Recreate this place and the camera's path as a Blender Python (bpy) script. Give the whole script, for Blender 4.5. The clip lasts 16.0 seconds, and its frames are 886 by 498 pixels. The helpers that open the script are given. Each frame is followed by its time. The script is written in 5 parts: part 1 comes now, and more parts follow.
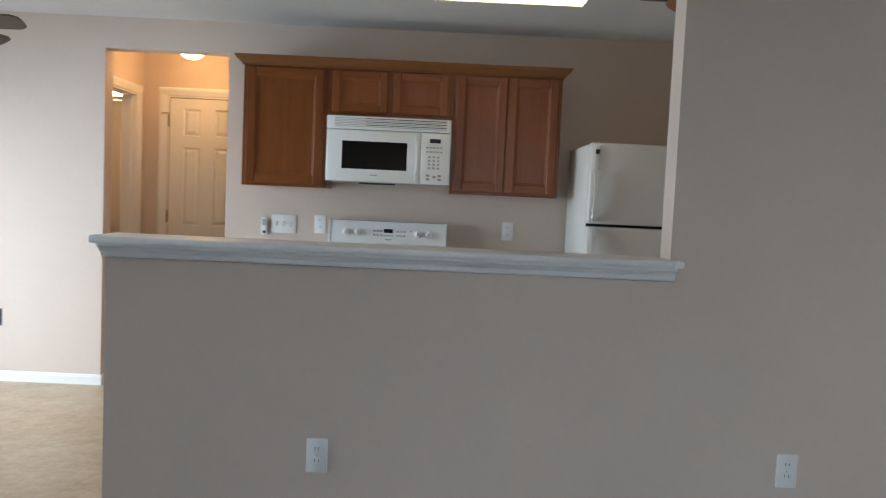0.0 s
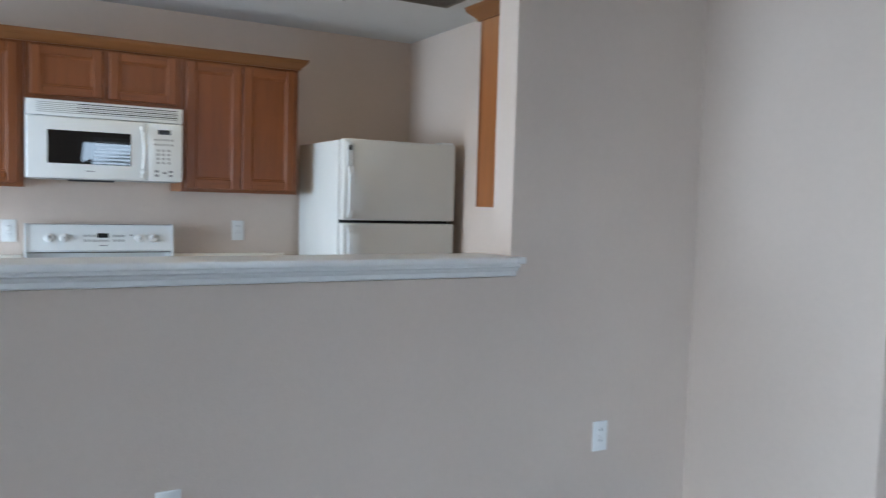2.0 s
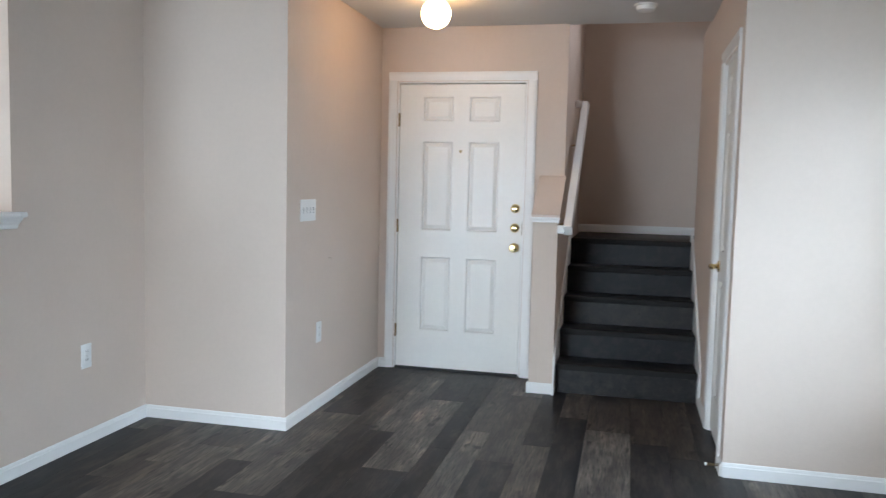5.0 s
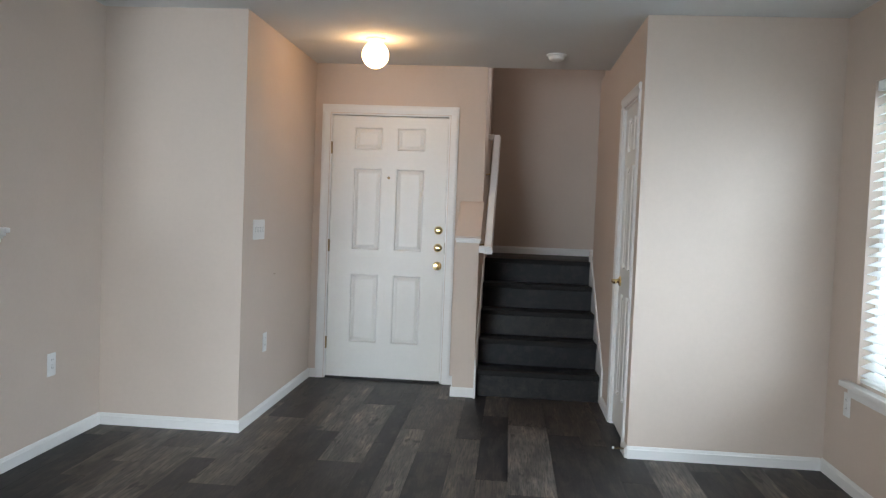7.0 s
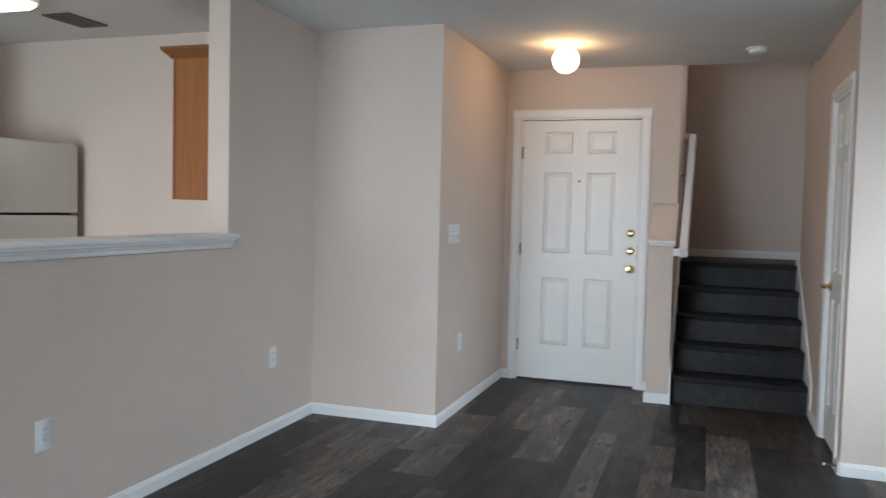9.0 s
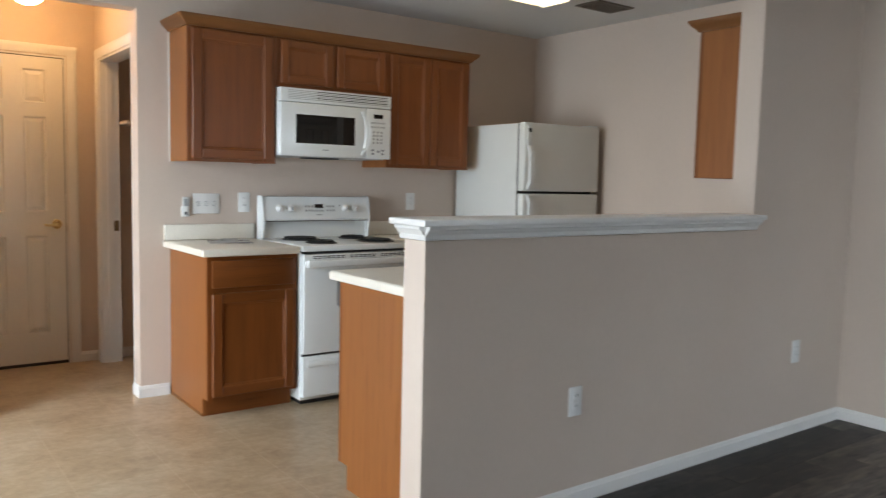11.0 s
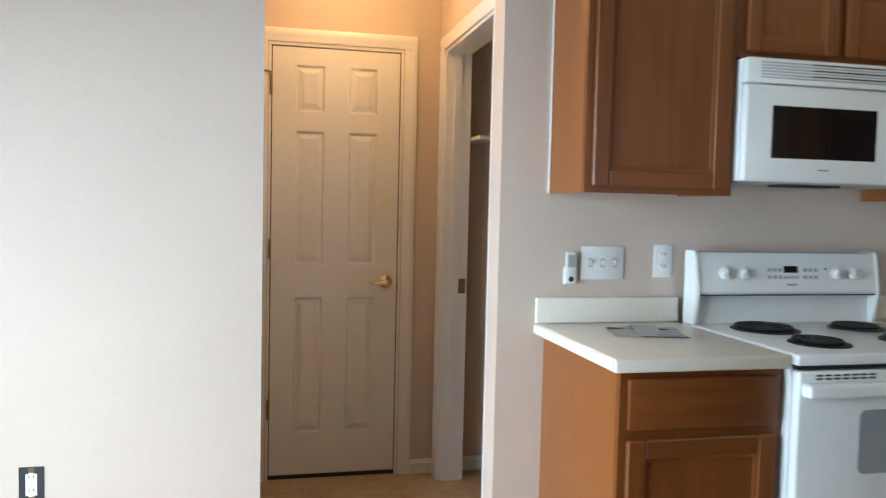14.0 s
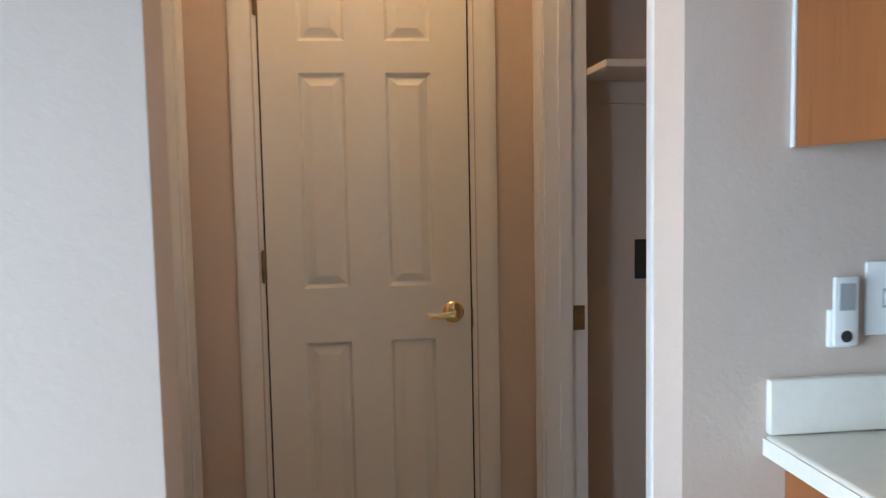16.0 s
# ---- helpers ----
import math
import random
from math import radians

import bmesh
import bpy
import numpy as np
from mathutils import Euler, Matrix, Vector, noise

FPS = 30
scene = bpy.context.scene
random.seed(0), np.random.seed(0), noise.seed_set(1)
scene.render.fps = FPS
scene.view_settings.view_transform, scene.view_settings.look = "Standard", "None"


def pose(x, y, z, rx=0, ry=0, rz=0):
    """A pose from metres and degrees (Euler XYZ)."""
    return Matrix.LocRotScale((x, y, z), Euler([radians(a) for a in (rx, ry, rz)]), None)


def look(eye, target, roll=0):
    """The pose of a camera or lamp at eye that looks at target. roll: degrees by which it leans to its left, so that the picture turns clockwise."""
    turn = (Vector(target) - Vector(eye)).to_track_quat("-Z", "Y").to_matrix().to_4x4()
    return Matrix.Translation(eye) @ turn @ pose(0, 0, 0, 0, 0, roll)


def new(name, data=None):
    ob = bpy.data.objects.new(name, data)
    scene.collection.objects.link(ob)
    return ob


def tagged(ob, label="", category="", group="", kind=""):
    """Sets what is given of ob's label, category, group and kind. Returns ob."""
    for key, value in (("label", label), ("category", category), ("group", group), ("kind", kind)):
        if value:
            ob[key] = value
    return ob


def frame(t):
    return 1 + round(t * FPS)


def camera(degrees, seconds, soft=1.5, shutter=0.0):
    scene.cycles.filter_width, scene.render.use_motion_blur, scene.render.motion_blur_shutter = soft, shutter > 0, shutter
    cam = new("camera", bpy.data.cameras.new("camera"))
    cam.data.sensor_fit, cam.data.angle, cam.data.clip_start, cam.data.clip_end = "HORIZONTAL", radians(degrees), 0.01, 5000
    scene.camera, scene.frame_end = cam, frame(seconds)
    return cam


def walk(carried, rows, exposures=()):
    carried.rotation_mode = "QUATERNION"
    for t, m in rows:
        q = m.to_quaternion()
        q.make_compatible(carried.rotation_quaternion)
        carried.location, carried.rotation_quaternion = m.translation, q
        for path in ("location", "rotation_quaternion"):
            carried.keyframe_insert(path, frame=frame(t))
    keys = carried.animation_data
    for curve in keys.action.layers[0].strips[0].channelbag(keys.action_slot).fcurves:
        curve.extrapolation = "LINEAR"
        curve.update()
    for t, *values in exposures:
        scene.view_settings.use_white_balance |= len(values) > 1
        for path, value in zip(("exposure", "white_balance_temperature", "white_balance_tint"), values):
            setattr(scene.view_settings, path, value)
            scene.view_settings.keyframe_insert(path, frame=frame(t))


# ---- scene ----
cam = camera(59.2, 16.0, soft=1.25, shutter=0.4)


PATH = [
    (0, (1.386, -2.669, 1.339), (1.4, -0.674, 1.208), 2.6),
    (0.5, (1.129, -2.574, 1.353), (1.362, -0.592, 1.21), 2.2),
    (1, (0.935, -2.406, 1.351), (1.348, -0.455, 1.212), 2.4),
    (1.5, (0.74, -2.328, 1.363), (1.399, -0.443, 1.244), 2.3),
    (2, (0.578, -2.335, 1.355), (1.563, -0.599, 1.231), 1.6),
    (2.5, (0.371, -2.41, 1.343), (1.629, -0.861, 1.21), 2.2),
    (3, (0.143, -2.471, 1.317), (1.613, -1.121, 1.185), 2.3),
    (3.5, (-0.051, -2.544, 1.308), (1.632, -1.474, 1.157), 1.6),
    (4, (-0.244, -2.582, 1.282), (1.578, -1.771, 1.136), 2.2),
    (4.5, (-0.433, -2.589, 1.29), (1.451, -1.938, 1.135), 1.7),
    (5, (-0.629, -2.56, 1.316), (1.311, -2.102, 1.154), 1.4),
    (5.2, (-0.709, -2.513, 1.332), (1.246, -2.122, 1.177), 1.7),
    (7.3, (-1.214, -2.341, 1.303), (0.777, -2.175, 1.212), 2.2),
    (7.5, (-1.218, -2.355, 1.309), (0.771, -2.164, 1.224), 2.3),
    (8, (-1.214, -2.346, 1.312), (0.755, -2.002, 1.242), 1.9),
    (8.2, (-1.228, -2.346, 1.311), (0.73, -1.945, 1.237), 1.8),
    (10.3, (-1.289, -2.295, 1.302), (0.245, -1.021, 1.155), 1.6),
    (10.5, (-1.281, -2.268, 1.305), (0.138, -0.868, 1.147), 1.8),
    (11, (-1.254, -2.13, 1.29), (-0.067, -0.53, 1.115), 1.3),
    (11.5, (-1.224, -1.903, 1.298), (-0.134, -0.234, 1.133), 0.4),
    (12, (-1.15, -1.633, 1.296), (-0.15, 0.092, 1.146), 0.0),
    (12.5, (-1.064, -1.283, 1.326), (-0.239, 0.536, 1.226), 0.5),
    (13, (-1.029, -0.891, 1.352), (-0.296, 0.968, 1.272), -0.5),
    (13.5, (-0.915, -0.513, 1.322), (-0.308, 1.391, 1.232), 0.7),
    (14, (-0.805, -0.142, 1.313), (-0.357, 1.804, 1.202), 1.3),
    (14.5, (-0.721, 0.228, 1.335), (-0.344, 2.186, 1.185), 0.1),
    (15, (-0.605, 0.604, 1.336), (-0.366, 2.584, 1.19), 1.3),
    (15.5, (-0.585, 0.951, 1.326), (-0.359, 2.935, 1.207), 0.1),
    (16, (-0.523, 1.281, 1.314), (-0.295, 3.262, 1.155), -1.1),
]
EXPOSURES = [
    (0.0, -0.20, 6600, 11), (0.5, -0.17, 6450, 11), (1.0, -0.17, 6280, 11), (1.5, -0.03, 6100, 10), (2.0, 0.31, 6130, 11), (2.5, 0.34, 6130, 11),
    (3.0, 0.44, 6130, 11), (3.5, 0.46, 6304, 11), (4.0, 0.60, 6304, 11), (4.5, 0.60, 6355, 11), (5.0, 0.50, 6457, 11), (7.5, 0.21, 6898, 12), (8.0, 0.21, 6816, 12),
    (10.5, 0.01, 6420, 11), (11.0, -0.17, 7076, 13), (11.5, -0.34, 7468, 17), (12.0, -0.17, 7622, 19), (12.5, -0.07, 7828, 17), (13.0, -0.06, 6798, 11),
    (13.5, 0.04, 6546, 9), (14.0, -0.08, 6366, 8), (14.5, 0.05, 6356, 8), (15.0, -0.08, 6229, 8), (15.5, -0.33, 5996, 8), (16.0, -0.30, 5838, 8),
]
walk(cam, [(t, look(eye, target, roll)) for t, eye, target, roll in PATH], EXPOSURES)


# ---------------------------------------------------------------- world and lights
world = bpy.data.worlds.new("world")
scene.world = world
world.use_nodes = True
wn = world.node_tree.nodes
sky = wn.new("ShaderNodeTexSky")
sky.sky_type, sky.sun_disc = "NISHITA", False
sky.sun_elevation, sky.sun_rotation = radians(42), radians(250)
sky.air_density, sky.dust_density = 1.0, 2.5
world.node_tree.links.new(sky.outputs["Color"], wn["Background"].inputs["Color"])
wn["Background"].inputs["Strength"].default_value = 0.07

sun = new("sun", bpy.data.lights.new("sun", "SUN"))
sun.data.energy, sun.data.angle, sun.data.color = 0.3, radians(12), (1.0, 0.96, 0.9)
sun.matrix_world = look((0, 0, 30), (8.5, -3.5, 22))


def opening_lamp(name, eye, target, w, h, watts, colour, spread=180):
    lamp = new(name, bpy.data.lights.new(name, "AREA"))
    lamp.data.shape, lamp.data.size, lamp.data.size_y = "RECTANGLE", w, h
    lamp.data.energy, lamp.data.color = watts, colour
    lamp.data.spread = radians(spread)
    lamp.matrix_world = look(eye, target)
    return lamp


# daylight by the glazed patio door, out of view, and the street window; the west and stair windows are added
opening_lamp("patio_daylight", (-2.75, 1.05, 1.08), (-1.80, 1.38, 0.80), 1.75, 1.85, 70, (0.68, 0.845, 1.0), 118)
# added lamp with a narrow spread, brightens the jog and entry walls
opening_lamp("added_west_daylight", (-2.75, -0.60, 1.25), (-0.90, -1.00, 0.80), 1.4, 1.45, 29, (0.70, 0.85, 1.0), 76)
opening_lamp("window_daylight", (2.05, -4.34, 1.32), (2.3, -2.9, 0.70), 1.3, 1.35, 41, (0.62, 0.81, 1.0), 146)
# added lamp in an invented opening, aimed to brighten the left stair wall
opening_lamp("added_stair_daylight", (5.45, -3.22, 3.70), (4.80, -2.13, 2.30), 0.8, 1.1, 4.0, (0.88, 0.90, 1.0), 76)
scene.view_settings.exposure = 0.0

# ---------------------------------------------------------------- plan, in metres
K = 2.442            # kitchen wall, faces the living room
CEIL = 2.406
HALL_L, HALL_R, HALL_TOP = -0.809, -0.012, 2.205
HALL_Y = 3.555       # wall with the hall door
HALL_X0, HALL_X1 = -0.98, 0.014
PANTRY_Y = 3.56
HW_X0, HW_X1, HW_T = 0.252, 2.187, 0.125
HW_H = 1.085
JX, JY = 3.126, -0.833
DX = 4.692
RX, RY = 3.112, -3.034
SY = -4.07
WX = -2.75
STUB_Y0, STUB_Y1 = -2.132, -1.978
STUB_X = 4.318
BACK_X = 6.385
EAST_X = 2.995


# ---------------------------------------------------------------- materials
class Mat:
    """A node material with short ways to build its tree."""

    def __init__(self, name, rough=0.5, metal=0.0, spec=0.5):
        self.m = bpy.data.materials.new(name)
        self.m.use_nodes = True
        self.t = self.m.node_tree
        self.b = self.t.nodes["Principled BSDF"]
        self.b.inputs["Roughness"].default_value = rough
        self.b.inputs["Metallic"].default_value = metal
        self.b.inputs["Specular IOR Level"].default_value = spec
        self.coord = None

    def node(self, kind, **values):
        n = self.t.nodes.new(kind)
        for k, v in values.items():
            n.inputs[k.replace("_", " ")].default_value = v
        return n

    def link(self, a, b):
        self.t.links.new(a, b)

    def coords(self, scale=(1, 1, 1), shuffle=False):
        tc = self.t.nodes.new("ShaderNodeTexCoord")
        mp = self.t.nodes.new("ShaderNodeMapping")
        mp.inputs["Scale"].default_value = scale
        src = tc.outputs["Object"]
        if shuffle:
            oi = self.t.nodes.new("ShaderNodeObjectInfo")
            mul = self.t.nodes.new("ShaderNodeVectorMath")
            mul.operation = "SCALE"
            mul.inputs[0].default_value = (7.0, 11.0, 5.0)
            self.link(oi.outputs["Random"], mul.inputs["Scale"])
            add = self.t.nodes.new("ShaderNodeVectorMath")
            self.link(src, add.inputs[0])
            self.link(mul.outputs[0], add.inputs[1])
            src = add.outputs[0]
        self.link(src, mp.inputs["Vector"])
        return mp.outputs[0]

    def noise(self, vec, scale, detail=4.0, rough=0.55):
        n = self.node("ShaderNodeTexNoise", Scale=scale, Detail=detail, Roughness=rough)
        self.link(vec, n.inputs["Vector"])
        return n.outputs["Fac"]

    def ramp(self, fac, stops):
        n = self.t.nodes.new("ShaderNodeValToRGB")
        e = n.color_ramp.elements
        while len(e) < len(stops):
            e.new(0.5)
        for el, (p, c) in zip(e, stops):
            el.position, el.color = p, (*c, 1)
        self.link(fac, n.inputs["Fac"])
        return n.outputs["Color"]

    def mix(self, fac, a, b, kind="MIX"):
        n = self.t.nodes.new("ShaderNodeMix")
        n.data_type, n.blend_type = "RGBA", kind
        for sock, v in ((n.inputs[0], fac), (n.inputs[6], a), (n.inputs[7], b)):
            if isinstance(v, (int, float)):
                sock.default_value = v
            elif isinstance(v, tuple):
                sock.default_value = (*v, 1)
            else:
                self.link(v, sock)
        return n.outputs[2]

    def colour(self, c):
        if isinstance(c, tuple):
            self.b.inputs["Base Color"].default_value = (*c, 1)
        else:
            self.link(c, self.b.inputs["Base Color"])

    def rough(self, fac, lo, hi):
        n = self.node("ShaderNodeMapRange", To_Min=lo, To_Max=hi)
        self.link(fac, n.inputs[0])
        self.link(n.outputs[0], self.b.inputs["Roughness"])

    def bump(self, fac, strength, distance):
        n = self.node("ShaderNodeBump", Strength=strength, Distance=distance)
        self.link(fac, n.inputs["Height"])
        if self.b.inputs["Normal"].is_linked:
            self.link(self.b.inputs["Normal"].links[0].from_socket, n.inputs["Normal"])
        self.link(n.outputs[0], self.b.inputs["Normal"])


def tint(c, k):
    return tuple(min(1.0, v * k) for v in c)


def painted(name, c, rough, grain=180.0, depth=0.0008, spec=0.3, strength=0.5):
    """Rolled paint: fine orange peel, faint broad unevenness and scuffs."""
    m = Mat(name, rough, spec=spec)
    v = m.coords()
    broad = m.noise(v, 1.3, 3)
    fine = m.noise(v, 38.0, 3)
    col = m.ramp(broad, [(0.3, tint(c, 0.96)), (0.7, tint(c, 1.03))])
    col = m.mix(0.06, col, m.ramp(fine, [(0.35, tint(c, 0.8)), (0.65, tint(c, 1.1))]))
    m.colour(col)
    m.bump(m.noise(v, grain, 2, 0.5), strength, depth)
    if strength > 0.3:
        splats = m.ramp(m.noise(v, 62.0, 3, 0.5), [(0.46, (0, 0, 0)), (0.60, (1, 1, 1))])
        m.bump(splats, 0.16, 0.0008)
    else:
        m.bump(m.noise(v, 45.0, 2, 0.5), 0.03, 0.0012)
    m.rough(broad, rough - 0.06, rough + 0.06)
    return m.m


def wood(name, direction, base, dark, grain=0.35):
    m = Mat(name, 0.42, spec=0.36)
    scale = {"z": (26, 26, 1.6), "x": (1.6, 26, 26), "y": (26, 1.6, 26)}[direction]
    pores = {"z": (160, 160, 5), "x": (5, 160, 160), "y": (160, 5, 160)}[direction]
    v = m.coords(scale, True)
    streak = m.noise(v, 1.0, 6, 0.62)
    wide = m.noise(m.coords(tuple(s * 0.16 for s in scale), True), 1.0, 3)
    fine = m.noise(m.coords(pores, True), 1.0, 3)
    col = m.ramp(streak, [(0.2, tint(dark, 1.75 if grain > 0.4 else 1.35)), (0.5, base), (0.8, tint(base, 1.16))])
    col = m.mix(0.2 if grain > 0.4 else 0.4, col, m.ramp(wide, [(0.3, tint(base, 0.72)), (0.7, tint(base, 1.2))]))
    col = m.mix(m.ramp(fine, [(0.58, (0, 0, 0)), (0.72, (grain, grain, grain))]), col, tint(dark, 0.8))
    m.colour(col)
    m.bump(fine, 0.15, 0.0004)
    m.rough(streak, 0.30, 0.44)
    return m.m


def plain(name, c, rough=0.45, metal=0.0, spec=0.5, mottling=0.05, scale=9.0, relief=0.0, relief_scale=400.0):
    m = Mat(name, rough, metal, spec)
    v = m.coords()
    n = m.noise(v, scale, 4)
    m.colour(m.ramp(n, [(0.3, tint(c, 1 - mottling)), (0.7, tint(c, 1 + mottling))]))
    m.rough(m.noise(v, scale * 3.1, 3), max(0.01, rough - 0.05), rough + (0.07 if rough > 0.05 else 0.01))
    if relief:
        m.bump(m.noise(v, relief_scale, 2), 0.5, relief)
    return m.m


def glow(name, c, strength, base=(0.9, 0.9, 0.88)):
    m = Mat(name, 0.4)
    m.colour(base)
    m.b.inputs["Emission Color"].default_value = (*c, 1)
    m.b.inputs["Emission Strength"].default_value = strength
    return m.m


WALL = (0.63, 0.522, 0.442)
M_wall = painted("beige_wall_paint", WALL, 0.62)
M_ceiling = painted("white_ceiling_texture", (0.68, 0.68, 0.67), 0.85, 95.0, 0.002, 0.15, 0.6)
M_trim = painted("white_trim_paint", (0.80, 0.79, 0.765), 0.33, 60.0, 0.0003, 0.45, 0.2)
M_door = painted("white_door_paint", (0.80, 0.785, 0.74), 0.36, 120.0, 0.0003, 0.45, 0.25)
M_oak = wood("stained_oak_upright", "z", (0.203, 0.061, 0.0132), (0.086, 0.021, 0.005))
M_oak_x = wood("stained_oak_level", "x", (0.203, 0.061, 0.0132), (0.086, 0.021, 0.005))
M_oak_y = wood("stained_oak_crosswise", "y", (0.203, 0.061, 0.0132), (0.086, 0.021, 0.005))
M_veneer = wood("oak_veneer_upright", "z", (0.285, 0.100, 0.028), (0.14, 0.043, 0.011), 0.5)
M_laminate = plain("cream_laminate", (0.79, 0.745, 0.655), 0.3, 0, 0.5, 0.03, 60)
M_enamel = plain("white_enamel", (0.79, 0.815, 0.81), 0.16, 0, 0.5, 0.012, 3)
M_fridge = plain("white_pebbled_enamel", (0.74, 0.75, 0.72), 0.3, 0, 0.5, 0.02, 4, 0.0006, 260)
M_black_glass = plain("black_glass", (0.008, 0.008, 0.008), 0.02, 0, 0.55, 0.1)
M_grey_glass = plain("grey_screened_glass", (0.36, 0.39, 0.41), 0.14, 0, 0.6, 0.03)
M_black = plain("black_rubber", (0.018, 0.018, 0.018), 0.6)
M_coil = plain("black_coil_metal", (0.013, 0.013, 0.014), 0.62, 0.1)
M_pan = plain("dark_drip_pan", (0.014, 0.014, 0.015), 0.5, 0.1)
M_brass = plain("polished_brass", (0.83, 0.65, 0.34), 0.13, 1.0, 0.5, 0.06)
M_bronze = plain("worn_brass_hinge", (0.30, 0.22, 0.12), 0.38, 1.0, 0.5, 0.2, 40)
M_nickel = plain("dull_nickel", (0.55, 0.53, 0.5), 0.3, 1.0)
M_plastic = plain("white_plastic", (0.80, 0.80, 0.78), 0.35, 0, 0.5, 0.01)
M_slot = plain("dark_slot", (0.03, 0.03, 0.03), 0.7)
M_print = plain("grey_print", (0.28, 0.29, 0.30), 0.5)
M_grey = plain("grey_grille", (0.38, 0.39, 0.39), 0.5)
M_paper = plain("flyer_paper", (0.48, 0.48, 0.48), 0.5, 0, 0.4, 0.03)
bl = Mat("white_blind_slat", 0.45, spec=0.4)
bl.colour((0.84, 0.84, 0.82))
thin = bl.node("ShaderNodeBsdfTranslucent")
thin.inputs["Color"].default_value = (0.9, 0.9, 0.88, 1)
both = bl.t.nodes.new("ShaderNodeMixShader")
both.inputs[0].default_value = 0.6
bl.link(bl.b.outputs[0], both.inputs[1])
bl.link(thin.outputs[0], both.inputs[2])
bl.link(both.outputs[0], bl.t.nodes["Material Output"].inputs["Surface"])
M_blind = bl.m
M_vinyl = plain("white_vinyl_frame", (0.8, 0.8, 0.79), 0.35)
M_fanblade = wood("dark_walnut_blade", "x", (0.06, 0.033, 0.02), (0.03, 0.017, 0.011))
M_fanmetal = plain("dark_bronze_metal", (0.05, 0.035, 0.025), 0.35, 0.9)
M_vent = plain("brown_vent_metal", (0.16, 0.135, 0.11), 0.5, 0.3)
M_tube = glow("fluorescent_lens", (1.0, 0.78, 0.46), 2.8)
M_globe = glow("warm_globe_glass", (1.0, 0.60, 0.28), 17.0)
M_dome = glow("warm_dome_glass", (1.0, 0.57, 0.23), 42.0)
M_bulb = glow("vanity_bulb_glass", (1.0, 0.76, 0.46), 30.0)
M_display = plain("black_display", (0.01, 0.01, 0.011), 0.15)
M_mirror = plain("mirror_silver", (0.9, 0.9, 0.9), 0.02, 1.0, 0.5, 0.0)

gm = Mat("window_glass", 0.0)
gm.colour((1, 1, 1))
gm.b.inputs["Transmission Weight"].default_value = 1.0
gm.b.inputs["IOR"].default_value = 1.45
M_glass = gm.m


def plank_material(name, stops, grain, wear=1.0):
    """Dark wood-print vinyl; every board has its own tone."""
    m = Mat(name, 0.5, spec=0.28)
    oi = m.t.nodes.new("ShaderNodeObjectInfo")
    tone = m.ramp(oi.outputs["Random"], stops)
    v = m.coords((2.0, 22, 22), True)
    streak = m.noise(v, 1.6, 7, 0.65)
    fine = m.noise(m.coords((9, 130, 130), True), 1.0, 4)
    patch = m.noise(m.coords((3.2, 8.0, 8), True), 1.0, 5, 0.6)
    blot = m.noise(m.coords((1.6, 5.5, 5.5), True), 2.4, 6, 0.68)
    knots = m.noise(m.coords((6.0, 16.0, 16), True), 1.0, 2)
    col = m.mix(0.95 * wear, tone, m.ramp(streak, [(0.32, (0.35, 0.35, 0.37)), (0.5, (0.9, 0.9, 0.9)), (0.68, (1.7, 1.62, 1.52))]), "MULTIPLY")
    col = m.mix(0.8 * wear, col, m.ramp(patch, [(0.32, (0.3, 0.3, 0.32)), (0.52, (1, 1, 1)), (0.66, (1.7, 1.6, 1.48))]), "MULTIPLY")
    col = m.mix(m.ramp(blot, [(0.47, (0, 0, 0)), (0.62, (0.5 * wear, 0.5 * wear, 0.5 * wear))]), col, (0.080, 0.064, 0.052))
    col = m.mix(m.ramp(fine, [(0.46, (0, 0, 0)), (0.66, (0.7 * wear, 0.7 * wear, 0.7 * wear))]), col, (0.013, 0.012, 0.013))
    col = m.mix(m.ramp(knots, [(0.63, (0, 0, 0)), (0.70, (0.8, 0.8, 0.8))]), col, (0.009, 0.008, 0.008))
    m.colour(col)
    m.bump(fine, grain, 0.0006)
    m.rough(streak, 0.36, 0.56)
    return m.m


M_planks = {
    "D": plank_material("charcoal_vinyl_plank", [(0.0, (0.014, 0.014, 0.017)), (1.0, (0.030, 0.028, 0.030))], 0.25),
    "M": plank_material("brown_vinyl_plank", [(0.0, (0.058, 0.049, 0.044)), (1.0, (0.095, 0.079, 0.068))], 0.25),
    "L": plank_material("weathered_vinyl_plank", [(0.0, (0.108, 0.094, 0.083)), (1.0, (0.150, 0.130, 0.114))], 0.25),
}
M_tread = plank_material("dark_vinyl_stair", [(0.0, (0.006, 0.006, 0.008)), (1.0, (0.009, 0.009, 0.011))], 0.12, 0.35)
M_riser = plank_material("weathered_vinyl_riser", [(0.0, (0.016, 0.015, 0.016)), (1.0, (0.021, 0.019, 0.019))], 0.12, 0.5)
M_sub = plain("dark_underlay", (0.012, 0.011, 0.011), 0.9)

lm = Mat("mottled_beige_sheet_vinyl", 0.32, spec=0.4)
lv = lm.coords()
lcol = lm.ramp(lm.noise(lv, 3.2, 8, 0.66), [(0.28, (0.29, 0.19, 0.11)), (0.46, (0.43, 0.315, 0.20)), (0.6, (0.52, 0.41, 0.285)), (0.8, (0.62, 0.52, 0.39))])
lcol = lm.mix(0.26, lcol, lm.ramp(lm.noise(lv, 22.0, 6, 0.7), [(0.34, (0.24, 0.16, 0.095)), (0.55, (0.49, 0.375, 0.25)), (0.72, (0.68, 0.58, 0.45))]))
grid = lm.t.nodes.new("ShaderNodeTexBrick")
grid.offset = 0.0
